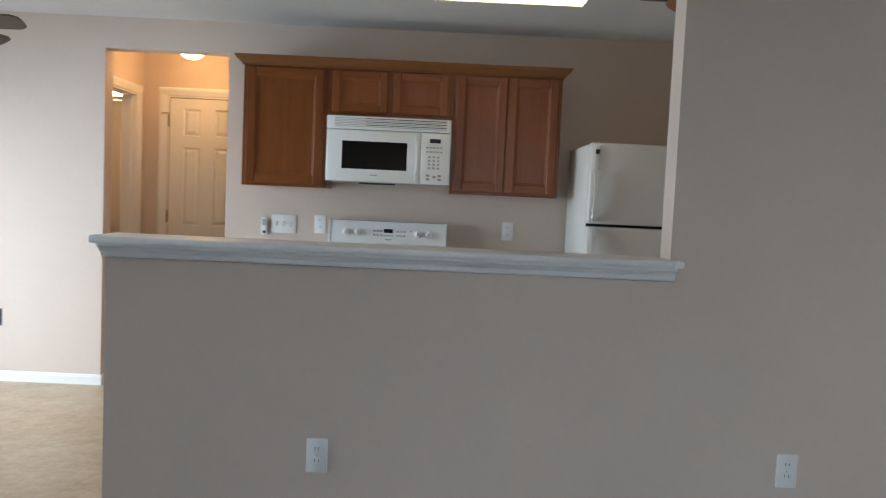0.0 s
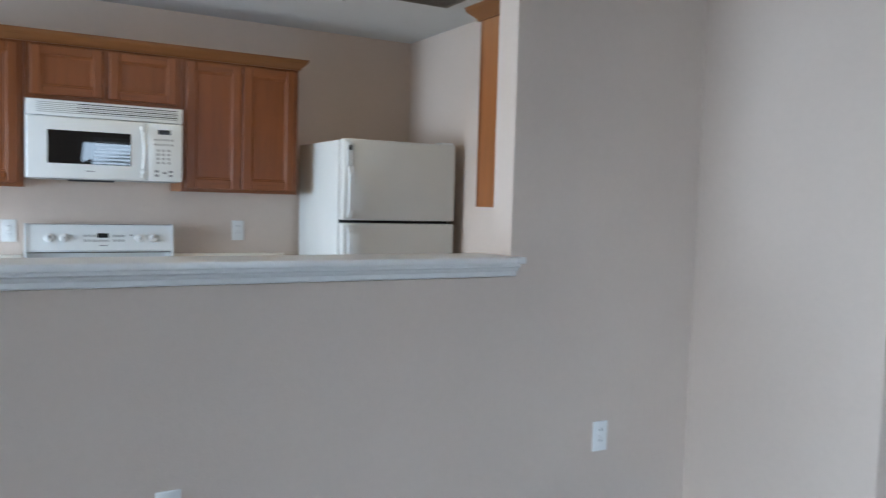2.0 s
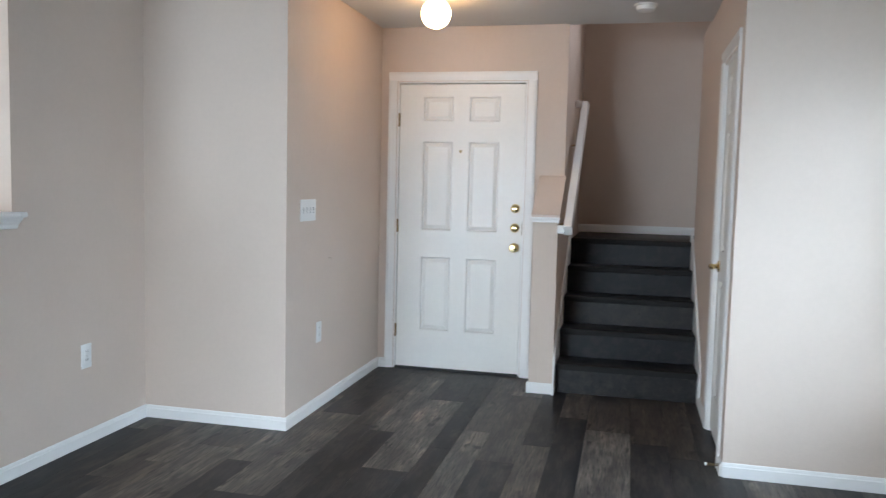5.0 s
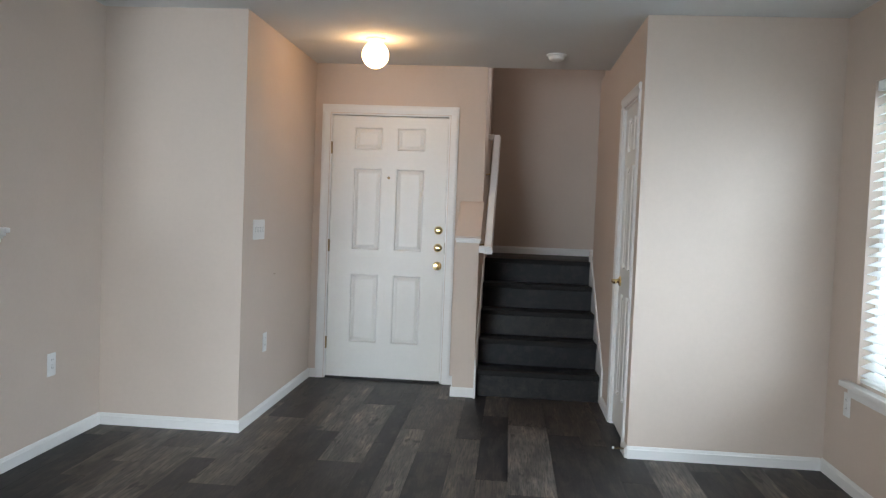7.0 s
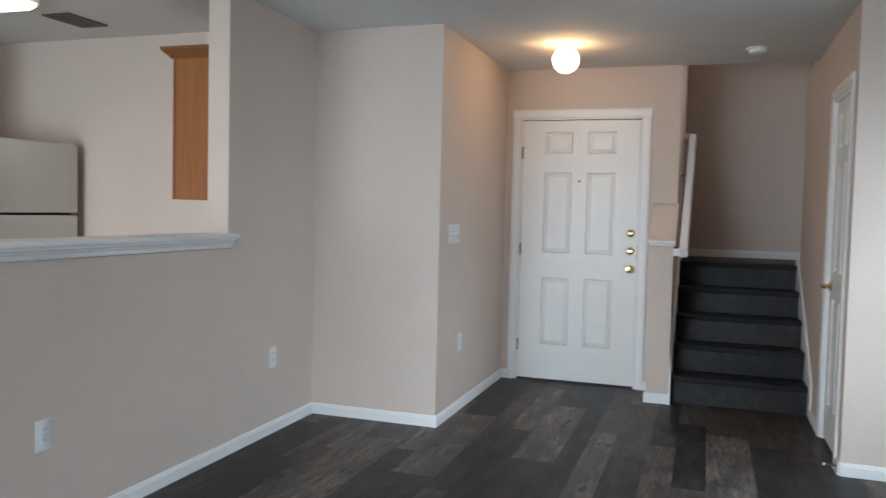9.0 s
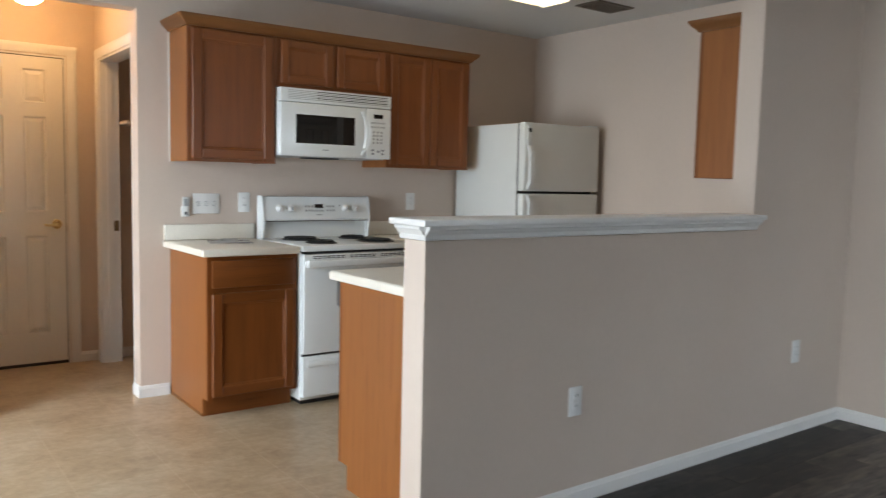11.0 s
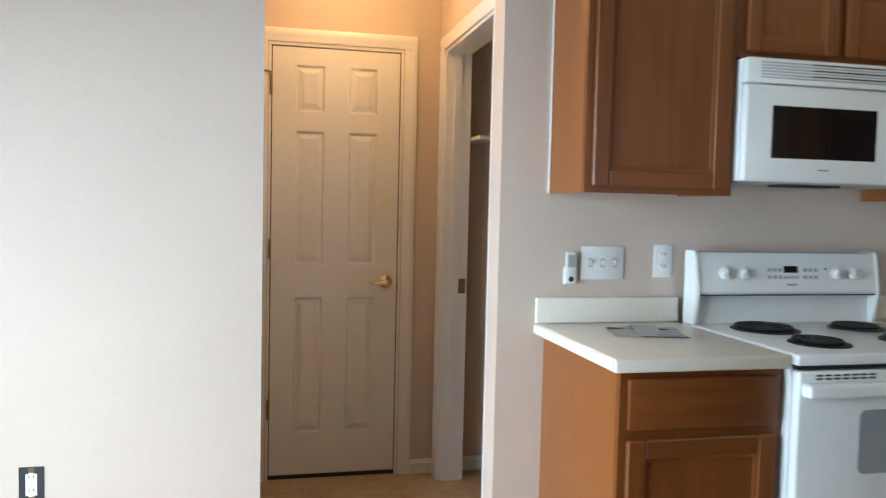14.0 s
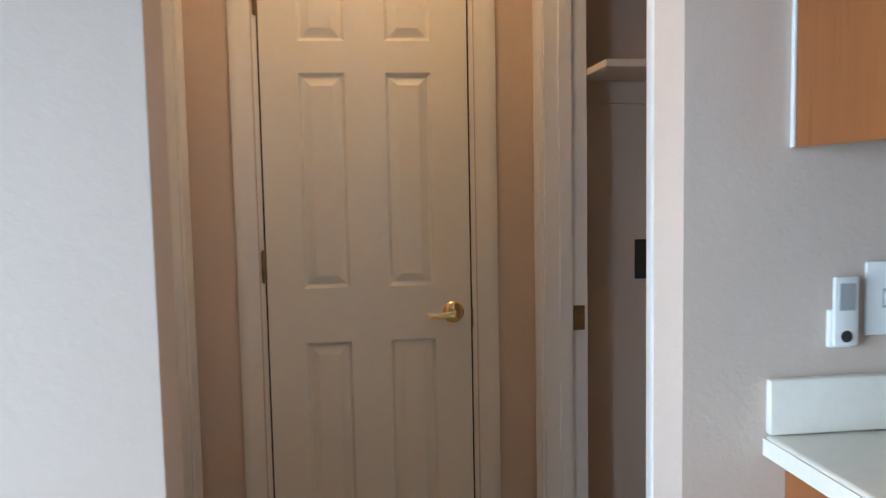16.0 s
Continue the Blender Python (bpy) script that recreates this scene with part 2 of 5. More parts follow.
for key, value in (("Scale", 1.0), ("Brick Width", 0.395), ("Row Height", 0.395), ("Mortar Size", 0.0035), ("Mortar Smooth", 0.4)):
    grid.inputs[key].default_value = value
shift = lm.t.nodes.new("ShaderNodeVectorMath")
shift.inputs[1].default_value = (0.215, 0.355, 0.0)
lm.link(lv, shift.inputs[0])
lm.link(shift.outputs[0], grid.inputs["Vector"])
lcol = lm.mix(lm.ramp(grid.outputs["Fac"], [(0.0, (0, 0, 0)), (1.0, (0.2, 0.2, 0.2))]), lcol, (0.66, 0.56, 0.42))
lm.colour(lcol)
lm.rough(lm.noise(lv, 5.0), 0.24, 0.42)
lm.bump(lm.noise(lv, 70.0, 3), 0.2, 0.0006)
M_lino = lm.m

M_grass = plain("lawn", (0.05, 0.085, 0.03), 0.9, 0, 0.2, 0.4, 2.0, 0.03, 60)
M_concrete = plain("patio_concrete", (0.42, 0.41, 0.39), 0.8, 0, 0.3, 0.12, 3)


# ---------------------------------------------------------------- mesh helpers
def block(bm, x0, x1, y0, y1, z0, z1, bevel=0.0, seg=1):
    """A box added to bm, with rounded edges if bevel is given."""
    x0, x1 = sorted((x0, x1)); y0, y1 = sorted((y0, y1)); z0, z1 = sorted((z0, z1))
    v = [bm.verts.new((x, y, z)) for x in (x0, x1) for y in (y0, y1) for z in (z0, z1)]
    faces = [bm.faces.new([v[i] for i in f]) for f in ((0, 1, 3, 2), (4, 6, 7, 5), (0, 4, 5, 1), (2, 3, 7, 6), (0, 2, 6, 4), (1, 5, 7, 3))]
    if bevel:
        edges = list({e for f in faces for e in f.edges})
        bmesh.ops.bevel(bm, geom=edges, offset=bevel, segments=seg, affect="EDGES", profile=0.5)
    return bm


def boxes(*rows, bevel=0.0, seg=1):
    bm = bmesh.new()
    for r in rows:
        block(bm, *r, bevel=bevel, seg=seg)
    return bm


def turned(bm, centre, axis, profile, seg=24):
    """A lathe shape about an axis: profile rows are (distance along the axis, radius)."""
    c, a = Vector(centre), Vector(axis).normalized()
    u = a.orthogonal().normalized()
    w = a.cross(u)
    rings = []
    for d, r in profile:
        if r < 1e-6:
            rings.append([bm.verts.new(c + a * d)])
        else:
            rings.append([bm.verts.new(c + a * d + (u * math.cos(k * math.tau / seg) + w * math.sin(k * math.tau / seg)) * r) for k in range(seg)])
    for p, q in zip(rings, rings[1:]):
        for k in range(seg):
            l = (k + 1) % seg
            if len(p) == 1 and len(q) > 1:
                bm.faces.new((p[0], q[k], q[l]))
            elif len(q) == 1 and len(p) > 1:
                bm.faces.new((p[k], q[0], p[l]))
            elif len(p) > 1:
                bm.faces.new((p[k], q[k], q[l], p[l]))
    for ring, flip in ((rings[0], True), (rings[-1], False)):
        if len(ring) > 2:
            bm.faces.new(ring[::-1] if flip else ring)
    return bm


def lathe(centre, axis, profile, seg=24):
    return turned(bmesh.new(), centre, axis, profile, seg)


def extruded(bm, outline, axis, a, b):
    """A closed outline swept along one axis. Outline pairs are the two other axes in order."""
    def place(u, v, t):
        return {"x": (t, u, v), "y": (u, t, v), "z": (u, v, t)}[axis]
    p = [bm.verts.new(place(u, v, a)) for u, v in outline]
    q = [bm.verts.new(place(u, v, b)) for u, v in outline]
    n = len(outline)
    for k in range(n):
        bm.faces.new((p[k], p[(k + 1) % n], q[(k + 1) % n], q[k]))
    bm.faces.new(p[::-1])
    bm.faces.new(q)
    return bm


def tube(bm, points, radius, seg=8):
    pts = [Vector(p) for p in points]
    rings = []
    for i, p in enumerate(pts):
        d = (pts[min(i + 1, len(pts) - 1)] - pts[max(i - 1, 0)]).normalized()
        u = d.cross(Vector((0, 0, 1)) if abs(d.z) < 0.9 else Vector((1, 0, 0))).normalized()
        w = d.cross(u)
        r = radius[i] if isinstance(radius, (list, tuple)) else radius
        rings.append([bm.verts.new(p + (u * math.cos(k * math.tau / seg) + w * math.sin(k * math.tau / seg)) * r) for k in range(seg)])
    for a, b in zip(rings, rings[1:]):
        for k in range(seg):
            bm.faces.new((a[k], a[(k + 1) % seg], b[(k + 1) % seg], b[k]))
    bm.faces.new(rings[0][::-1])
    bm.faces.new(rings[-1])
    return bm


def finish(bm, name, material):
    bmesh.ops.recalc_face_normals(bm, faces=bm.faces)
    me = bpy.data.meshes.new(name)
    bm.to_mesh(me)
    bm.free()
    me.materials.append(material)
    me.polygons.foreach_set("use_smooth", [True] * len(me.polygons))
    me.set_sharp_from_angle(angle=radians(22 if name == "leaf" else 32))
    return me


def part(name, bm, material, parent, label=""):
    ob = new(name, finish(bm, name, material))
    ob.parent = parent
    if label:
        ob["label"] = label
    return ob


def thing(name, loc, label, category, group="", kind="", rz=0.0):
    ob = new(name)
    ob.empty_display_size = 0.1
    ob.matrix_basis = pose(*loc, 0, 0, rz)
    return tagged(ob, label, category, group, kind)


def solid(name, bm, material, label, category, kind="structure", group=""):
    return tagged(new(name, finish(bm, name, material)), label, category, group, kind)


# ---------------------------------------------------------------- floors, walls, ceiling
def wall(name, axis, a0, a1, t0, t1, holes=(), z0=-0.05, z1=CEIL + 0.02, label="beige painted drywall wall with fine orange peel texture"):
    """A wall along an axis from a0 to a1, between t0 and t1 across, with holes (b0, b1, low, high)."""
    bm = bmesh.new()

    def piece(p, q, lo, hi):
        if q - p > 1e-4 and hi - lo > 1e-4:
            block(bm, p, q, t0, t1, lo, hi) if axis == "x" else block(bm, t0, t1, p, q, lo, hi)
    at = a0
    for b0, b1, lo, hi in sorted(holes):
        piece(at, b0, z0, z1)
        piece(b0, b1, z0, lo)
        piece(b0, b1, hi, z1)
        at = b1
    piece(at, a1, z0, z1)
    return solid(name, bm, M_wall, label, "wall")


T = 0.12
wall("wall_kitchen", "x", WX - T, EAST_X + 0.1, K, K + T, [(HALL_L, HALL_R, -0.05, HALL_TOP)])
wall("wall_kitchen_east", "y", HW_T, K, EAST_X, EAST_X + T)
bm = boxes((HW_X0, HW_X1, 0, HW_T, -0.05, HW_H))
block(bm, HW_X1, JX + 0.1, 0, HW_T, -0.05, CEIL + 0.02)
solid("wall_half", bm, M_wall, "beige half wall with full height pier beside the kitchen", "wall")
wall("wall_jog", "y", JY, HW_T, JX, JX + T)
wall("wall_entry", "x", JX + T, DX + T, JY, JY + T)
FD0, FD1 = -1.867, -0.953          # front door opening
wall("wall_front", "y", STUB_Y1, JY, DX, DX + T, [(FD0, FD1, -0.05, 2.035)])
wall("wall_stair_left", "x", DX, BACK_X, STUB_Y0, STUB_Y1, z1=5.0)
wall("wall_stair_back", "y", RY - 0.15 - T, STUB_Y1, BACK_X, BACK_X + T, z1=5.0)
CD0, CD1 = 3.275, 3.845
wall("wall_landing_right", "x", 5.30, BACK_X, RY - 0.15 - T, RY - 0.15)
wall("wall_closet", "x", RX, 5.30, RY - T, RY, [(CD0, CD1, -0.05, 2.005)])
wall("wall_stair_upper_right", "x", DX + 0.04, BACK_X, RY - 0.15 - T, RY - 0.15, [(5.0, 5.9, 3.1, 4.3)], z0=CEIL + 0.02, z1=5.0)
wall("wall_stair_upper_front", "y", RY - 0.15, STUB_Y0, DX - 0.1, DX + 0.03, z0=CEIL + 0.1, z1=5.0)
wall("wall_living_east", "y", SY - T, RY - T, RX, RX + T)
WIN = (1.56, 2.76, 0.545, 2.02)
wall("wall_street", "x", WX - T, RX, SY - T, SY, [WIN])
PAT = (0.15, 1.95, -0.05, 2.05)
WIN_W = (-1.35, 0.00, 0.50, 2.02)
wall("wall_patio", "y", SY, K, WX - T, WX, [PAT, WIN_W])
SD0, SD1 = 2.645, 3.435             # side doorways of the hall
wall("wall_hall_left", "y", K + T, HALL_Y, HALL_X0 - T, HALL_X0, [(SD0, SD1, -0.05, 2.035)])
TR = 0.121
wall("wall_hall_right", "y", K + T, HALL_Y, HALL_X1, HALL_X1 + TR, [(SD0, SD1, -0.05, 2.035)])
HD0, HD1 = -0.790, -0.164
wall("wall_hall_back", "x", -2.5, HALL_X1 + TR, HALL_Y, HALL_Y + T, [(HD0, HD1, -0.05, 2.045)])
wall("wall_bath_west", "y", K + T, HALL_Y, -2.5, -2.38)
wall("wall_pantry_back", "x", HALL_X1 + TR, 1.5, PANTRY_Y, PANTRY_Y + T)
wall("wall_pantry_east", "y", K + T, PANTRY_Y, 1.38, 1.5)
wall("wall_behind_hall_door", "x", -1.1, 0.0, 4.4, 4.5)

bm = boxes((WX - T, DX + 0.03, SY - T, K + T, CEIL, CEIL + 0.1))
block(bm, DX + 0.03, DX + T, STUB_Y0, JY + T, CEIL, CEIL + 0.1)
block(bm, -2.5, 1.5, K + T, 4.5, CEIL, CEIL + 0.1)
solid("ceiling", bm, M_ceiling, "white textured drywall ceiling", "ceiling")
solid("ceiling_stairwell", boxes((DX - 0.1, BACK_X + T, RY - 0.3, STUB_Y1, 5.0, 5.1)), M_ceiling, "white ceiling high above the stairs", "ceiling")

solid("floor_kitchen", boxes((WX - T, 3.2, 0.0, 4.5, -0.06, 0.0)), M_lino, "beige mottled sheet vinyl kitchen floor", "floor")
floor_living = solid("floor_living", boxes((WX - T, BACK_X + T, SY - T, -0.0005, -0.06, -0.0045)), M_sub, "dark wood look vinyl plank living room floor", "floor")
solid("floor_transition", boxes((WX, HW_X0, -0.022, 0.022, 0.0003, 0.006), bevel=0.003), M_tread, "dark threshold strip between plank floor and sheet vinyl", "trim")

ground = bmesh.new()
block(ground, -300, 300, -300, 300, -0.4, -0.16)
solid("ground", ground, M_grass, "green lawn around the house", "ground")
solid("pavement", boxes((-5.8, WX - T, -0.8, 3.0, -0.17, -0.06)), M_concrete, "grey concrete patio slab", "pavement")


# ---------------------------------------------------------------- trim
def base_profile(h=0.068, t=0.013):
    return [(0, 0), (t, 0), (t, h * 0.74), (t * 0.72, h * 0.80), (t * 0.72, h * 0.88), (t * 0.35, h), (0, h)]


def baseboard(axis, a, b, at, side):
    """Moulded skirting along an axis, standing off the wall face towards side."""
    bm = bmesh.new()
    if axis == "x":
        extruded(bm, [(at + side * u, v) for u, v in base_profile()], "x", a, b)
    else:
        extruded(bm, [(at + side * u, v) for u, v in base_profile()], "y", a, b)
    return solid("baseboard", bm, M_trim, "white painted moulded wooden baseboard", "baseboard", group="baseboards")


B = 0.013
baseboard("x", HW_X0, JX, 0, -1)
baseboard("y", JY - B, -B, JX, -1)
baseboard("x", JX, DX, JY, -1)
baseboard("y", FD1 + 0.055, JY - B, DX, -1)
baseboard("y", STUB_Y1 + B, FD0 - 0.055, DX, -1)
baseboard("x", STUB_X, DX, STUB_Y1, 1)
baseboard("y", STUB_Y0 - B, STUB_Y1 + B, STUB_X, -1)
baseboard("y", SY + B, RY, RX, -1)
baseboard("x", WX, RX, SY, 1)
baseboard("x", RX, CD0 - 0.064, RY, 1)
baseboard("x", CD1 + 0.064, 4.33, RY, 1)
baseboard("x", WX, HALL_L + B, K, -1)
baseboard("x", HALL_R - B, 0.152, K, -1)
baseboard("y", K, K + T, HALL_L, 1)
baseboard("y", K, K + T, HALL_R, -1)
baseboard("x", HALL_X0, HD0 - 0.062, HALL_Y, -1)
baseboard("x", HD1 + 0.062, HALL_X1, HALL_Y, -1)
baseboard("x", HALL_X1 + TR, 1.38, PANTRY_Y, -1)
bm = extruded(bmesh.new(), [(BACK_X - u, 0.94 + v) for u, v in base_profile()], "y", RY - 0.15, STUB_Y0)
solid("baseboard", bm, M_trim, "white painted moulded wooden baseboard", "baseboard", group="baseboards")


def casing_profile(w=0.06, t=0.016):
    return [(0, 0), (0, t * 0.55), (w * 0.15, t * 0.7), (w * 0.35, t * 0.72), (w * 0.5, t), (w * 0.85, t), (w, t * 0.75), (w, 0)]


def casing(parent, w, h, outward=-1, y=0.0, cw=0.06):
    """Door casing round an opening 0..w by 0..h, in the plane y, proud towards outward: two legs and a head."""
    prof = casing_profile(cw)
    for x0, s in ((0, -1), (w, 1)):
        bm = extruded(bmesh.new(), [(x0 + s * (u + 0.004), y + outward * v) for u, v in prof], "z", 0, h + 0.004)
        part("casing", bm, M_trim, parent)
    bm = extruded(bmesh.new(), [(y + outward * v, h + 0.004 + u) for u, v in prof], "x", -0.004 - cw, w + 0.004 + cw)
    part("casing", bm, M_trim, parent)


def jambs(parent, w, h, depth, y=0.0):
    """The lining of a door opening with its stop."""
    for a, b in ((0, 0.012), (w - 0.012, w)):
        part("jamb", boxes((a, b, y, y + depth, 0, h)), M_trim, parent)
    part("jamb", boxes((0.012, w - 0.012, y, y + depth, h - 0.012, h)), M_trim, parent)


def panelled(w, h, t, panels, relief=0.013):
    """A moulded six-panel door leaf: front at y=0 facing -y."""
    bm = bmesh.new()
    xs = sorted({0, w, *(p[0] for p in panels), *(p[1] for p in panels)})
    zs = sorted({0, h, *(p[2] for p in panels), *(p[3] for p in panels)})

    def quad(x0, x1, z0, z1):
        bm.faces.new([bm.verts.new((x, 0, z)) for x, z in ((x0, z0), (x1, z0), (x1, z1), (x0, z1))])
    for x0, x1 in zip(xs, xs[1:]):
        for z0, z1 in zip(zs, zs[1:]):
            cx, cz = (x0 + x1) / 2, (z0 + z1) / 2
            if not any(a < cx < b and c < cz < d for a, b, c, d in panels):
                quad(x0, x1, z0, z1)
    for a, b, c, d in panels:
        rings = []
        for inset, y in ((0, 0), (0.009, relief), (0.012, relief), (0.036, relief * 0.08)):
            rings.append([bm.verts.new(p) for p in ((a + inset, y, c + inset), (b - inset, y, c + inset), (b - inset, y, d - inset), (a + inset, y, d - inset))])
        for p, q in zip(rings, rings[1:]):
            for k in range(4):
                bm.faces.new((p[k], p[(k + 1) % 4], q[(k + 1) % 4], q[k]))
        bm.faces.new(rings[-1])
    bmesh.ops.remove_doubles(bm, verts=bm.verts, dist=1e-5)
    v = [bm.verts.new(p) for p in ((0, 0, 0), (w, 0, 0), (w, 0, h), (0, 0, h), (0, t, 0), (w, t, 0), (w, t, h), (0, t, h))]
    for f in ((0, 1, 5, 4), (1, 2, 6, 5), (2, 3, 7, 6), (3, 0, 4, 7), (4, 5, 6, 7)):
        bm.faces.new([v[i] for i in f])
    bmesh.ops.remove_doubles(bm, verts=bm.verts, dist=1e-5)
    return bm


def six_panels(w, rows, stile, mull):
    pw = (w - 2 * stile - mull) / 2
    return [(x, x + pw, lo, hi) for lo, hi in rows for x in (stile, stile + pw + mull)]


def hinge(parent, x, z, y=0.0):
    bm = boxes((x - 0.012, x + 0.004, y - 0.002, y + 0.002, z - 0.045, z + 0.045))
    turned(bm, (x - 0.003, y - 0.006, z - 0.048), (0, 0, 1), [(0, 0.003), (0.003, 0.006), (0.093, 0.006), (0.096, 0.003)], 10)
    return part("hinge", bm, M_bronze, parent, "tarnished brass butt hinge")


def lever(parent, x, z, y, side=-1):
    bm = lathe((x, y, z), (0, -1, 0), [(0, 0.031), (0.004, 0.032), (0.010, 0.026), (0.014, 0.014), (0.034, 0.011), (0.040, 0.013), (0.052, 0.013), (0.056, 0.004)], 28)
    tube(bm, [(x, y - 0.046, z), (x + side * 0.025, y - 0.048, z - 0.001), (x + side * 0.05, y - 0.046, z - 0.006), (x + side * 0.072, y - 0.042, z - 0.004), (x + side * 0.083, y - 0.041, z + 0.003)], [0.010, 0.0095, 0.008, 0.0075, 0.005], 10)
    return part("lever_handle", bm, M_brass, parent, "polished brass lever handle on a round rose")


ROWS_HALL = [(0.20, 0.845), (1.005, 1.622), (1.712, 1.925)]


def hall_door():
    w, h = HD1 - HD0, 2.045
    d = thing("door_1", (HD0, HALL_Y, 0), "closed cream white six panel hall door with brass lever", "door", kind="structure")
    casing(d, w, h)
    jambs(d, w, h, T)
    bm = panelled(w - 0.034, 2.005, 0.035, six_panels(w - 0.034, ROWS_HALL, 0.106, 0.115))
    bmesh.ops.translate(bm, verts=bm.verts, vec=(0.017, 0.004, 0.022))
    leaf = part("leaf", bm, M_door, d)
    for z in (0.34, 1.095, 1.85):
        hinge(leaf, 0.014, z, 0.002)
    part("hinge_pin_stop", tube(bmesh.new(), [(0.010, -0.006, 1.905), (-0.006, -0.03, 1.907), (-0.03, -0.042, 1.905), (-0.034, -0.02, 1.90)], 0.005, 8), M_bronze, leaf)
    lever(leaf, w - 0.070, 0.943, 0.004)
    part("strike_plate", boxes((w - 0.014, w - 0.011, -0.003, 0.02, 0.895, 0.955)), M_bronze, d)
    # dark strips and a dark box put the shade of the leaf's gaps into colour
    part("leaf_gap_shade", boxes((0.0122, 0.0168, 0.008, 0.03, 0.022, 2.026), (w - 0.0168, w - 0.0122, 0.008, 0.03, 0.022, 2.026), (0.0122, w - 0.0122, 0.008, 0.03, 2.0275, 2.0328)), M_slot, d, "dark strip standing in for the shaded gap round the leaf")
    part("under_leaf_shade", boxes((0.012, w - 0.012, 0.006, 0.05, 0.0005, 0.021)), M_slot, d)


hall_door()


def front_door():
    w, h = FD1 - FD0, 2.035
    d = thing("door_2", (DX, FD1, 0), "closed white six panel front door with brass locks", "door", kind="structure", rz=-90)
    casing(d, w, h)
    jambs(d, w, h, T)
    rows = [(0.27, 0.795), (0.985, 1.605), (1.745, 1.915)]
    bm = panelled(w - 0.03, 2.0, 0.045, six_panels(w - 0.03, rows, 0.172, 0.115), 0.011)
    bmesh.ops.translate(bm, verts=bm.verts, vec=(0.015, 0.012, 0.016))
    leaf = part("leaf", bm, M_door, d)
    for z in (0.275, 1.025, 1.77):
        hinge(leaf, 0.014, z, 0.008)
    kx = w - 0.062
    part("door_knob", lathe((kx, 0.012, 0.9), (0, -1, 0), [(0, 0.032), (0.004, 0.033), (0.010, 0.020), (0.016, 0.012), (0.032, 0.012), (0.040, 0.024), (0.054, 0.029), (0.064, 0.024), (0.068, 0.0)], 28), M_brass, leaf, "polished brass round knob")
    for z in (1.037, 1.17):
        bm = lathe((kx, 0.012, z), (0, -1, 0), [(0, 0.031), (0.006, 0.032), (0.014, 0.027), (0.018, 0.012), (0.019, 0)], 28)
        block(bm, kx - 0.016, kx + 0.016, -0.022, -0.005, z - 0.005, z + 0.005, bevel=0.002)
        part("deadbolt", bm, M_brass, leaf, "polished brass deadbolt with thumb turn")
    part("peephole", lathe((w / 2, 0.012, 1.555), (0, -1, 0), [(0, 0.011), (0.003, 0.011), (0.004, 0.006), (0.002, 0.0)], 16), M_bronze, leaf)
    part("strike_plate", boxes((w - 0.014, w - 0.010, -0.002, 0.012, 0.99, 1.08)), M_bronze, d)
    part("sill", boxes((0.0, w, 0.0, T, -0.001, 0.014), bevel=0.003), M_slot, d, "dark metal door sill")


front_door()


def closet_door():
    w, h = CD1 - CD0, 2.005
    d = thing("door_3", (CD1, RY, 0), "closed white six panel closet door beside the stairs", "door", kind="structure", rz=180)
    casing(d, w, h)
    jambs(d, w, h, T)
    bm = panelled(w - 0.03, 1.97, 0.035, six_panels(w - 0.03, [(0.20, 0.825), (0.985, 1.61), (1.70, 1.90)], 0.10, 0.10))
    bmesh.ops.translate(bm, verts=bm.verts, vec=(0.015, 0.014, 0.02))
    leaf = part("leaf", bm, M_door, d)
    for z in (0.28, 1.02, 1.80):
        hinge(leaf, w - 0.006, z, 0.01)
    lever(leaf, 0.078, 0.92, 0.014, 1)


closet_door()

# doorways off the hall: one stands open to the bathroom, one to the pantry
for name, x, rz, label in (("doorway_pantry", HALL_X1, -90, "white cased doorway to the dark pantry"), ("doorway_bath", HALL_X0, 90, "white cased doorway to the lit bathroom")):
    w = SD1 - SD0
    d = thing(name, (x, SD1 if rz < 0 else SD0, 0), label, "doorway", kind="structure", rz=rz)
    casing(d, w, 2.035)
    jambs(d, w, 2.035, TR if rz < 0 else T)
    for a in (0.012, w - 0.022):
        part("door_stop", boxes((a, a + 0.010, 0.040, 0.075, 0, 2.023)), M_trim, d)
    if rz < 0:
        part("strike_plate", boxes((0.012, 0.0145, 0.080, 0.112, 0.90, 0.97)), M_bronze, d, "brass strike plate")

# ---------------------------------------------------------------- bar ledge on the half wall
LX0, LX1, LZ = 0.212, 2.222, 1.160
ledge = thing("bar_ledge", (LX0, 0, HW_H), "white painted moulded ledge capping the half wall", "ledge", kind="structure")
bm = boxes((0, HW_X1 - LX0 - 0.002, -0.052, HW_T + 0.045, LZ - HW_H - 0.024, LZ - HW_H), bevel=0.006, seg=2)
part("board", bm, M_trim, ledge)
bm = boxes((HW_X1 - LX0 - 0.003, LX1 - LX0, -0.052, -0.001, LZ - HW_H - 0.024, LZ - HW_H), bevel=0.006, seg=2)
part("board", bm, M_trim, ledge)
zt = LZ - HW_H - 0.0245
prof = [(0, zt), (-0.042, zt), (-0.040, zt - 0.010), (-0.030, zt - 0.016), (-0.026, zt - 0.024), (-0.018, zt - 0.029), (-0.015, zt - 0.043), (-0.010, zt - 0.048), (0, zt - 0.048)]
part("moulding", extruded(bmesh.new(), [(u - 0.0005, v) for u, v in prof], "x", HW_X0 - LX0 - 0.012, HW_X1 - LX0 + 0.016), M_trim, ledge)
part("moulding", extruded(bmesh.new(), [(HW_X0 - LX0 - 0.0005 + u * 0.85, v) for u, v in prof], "y", -0.014, HW_T + 0.012), M_trim, ledge)

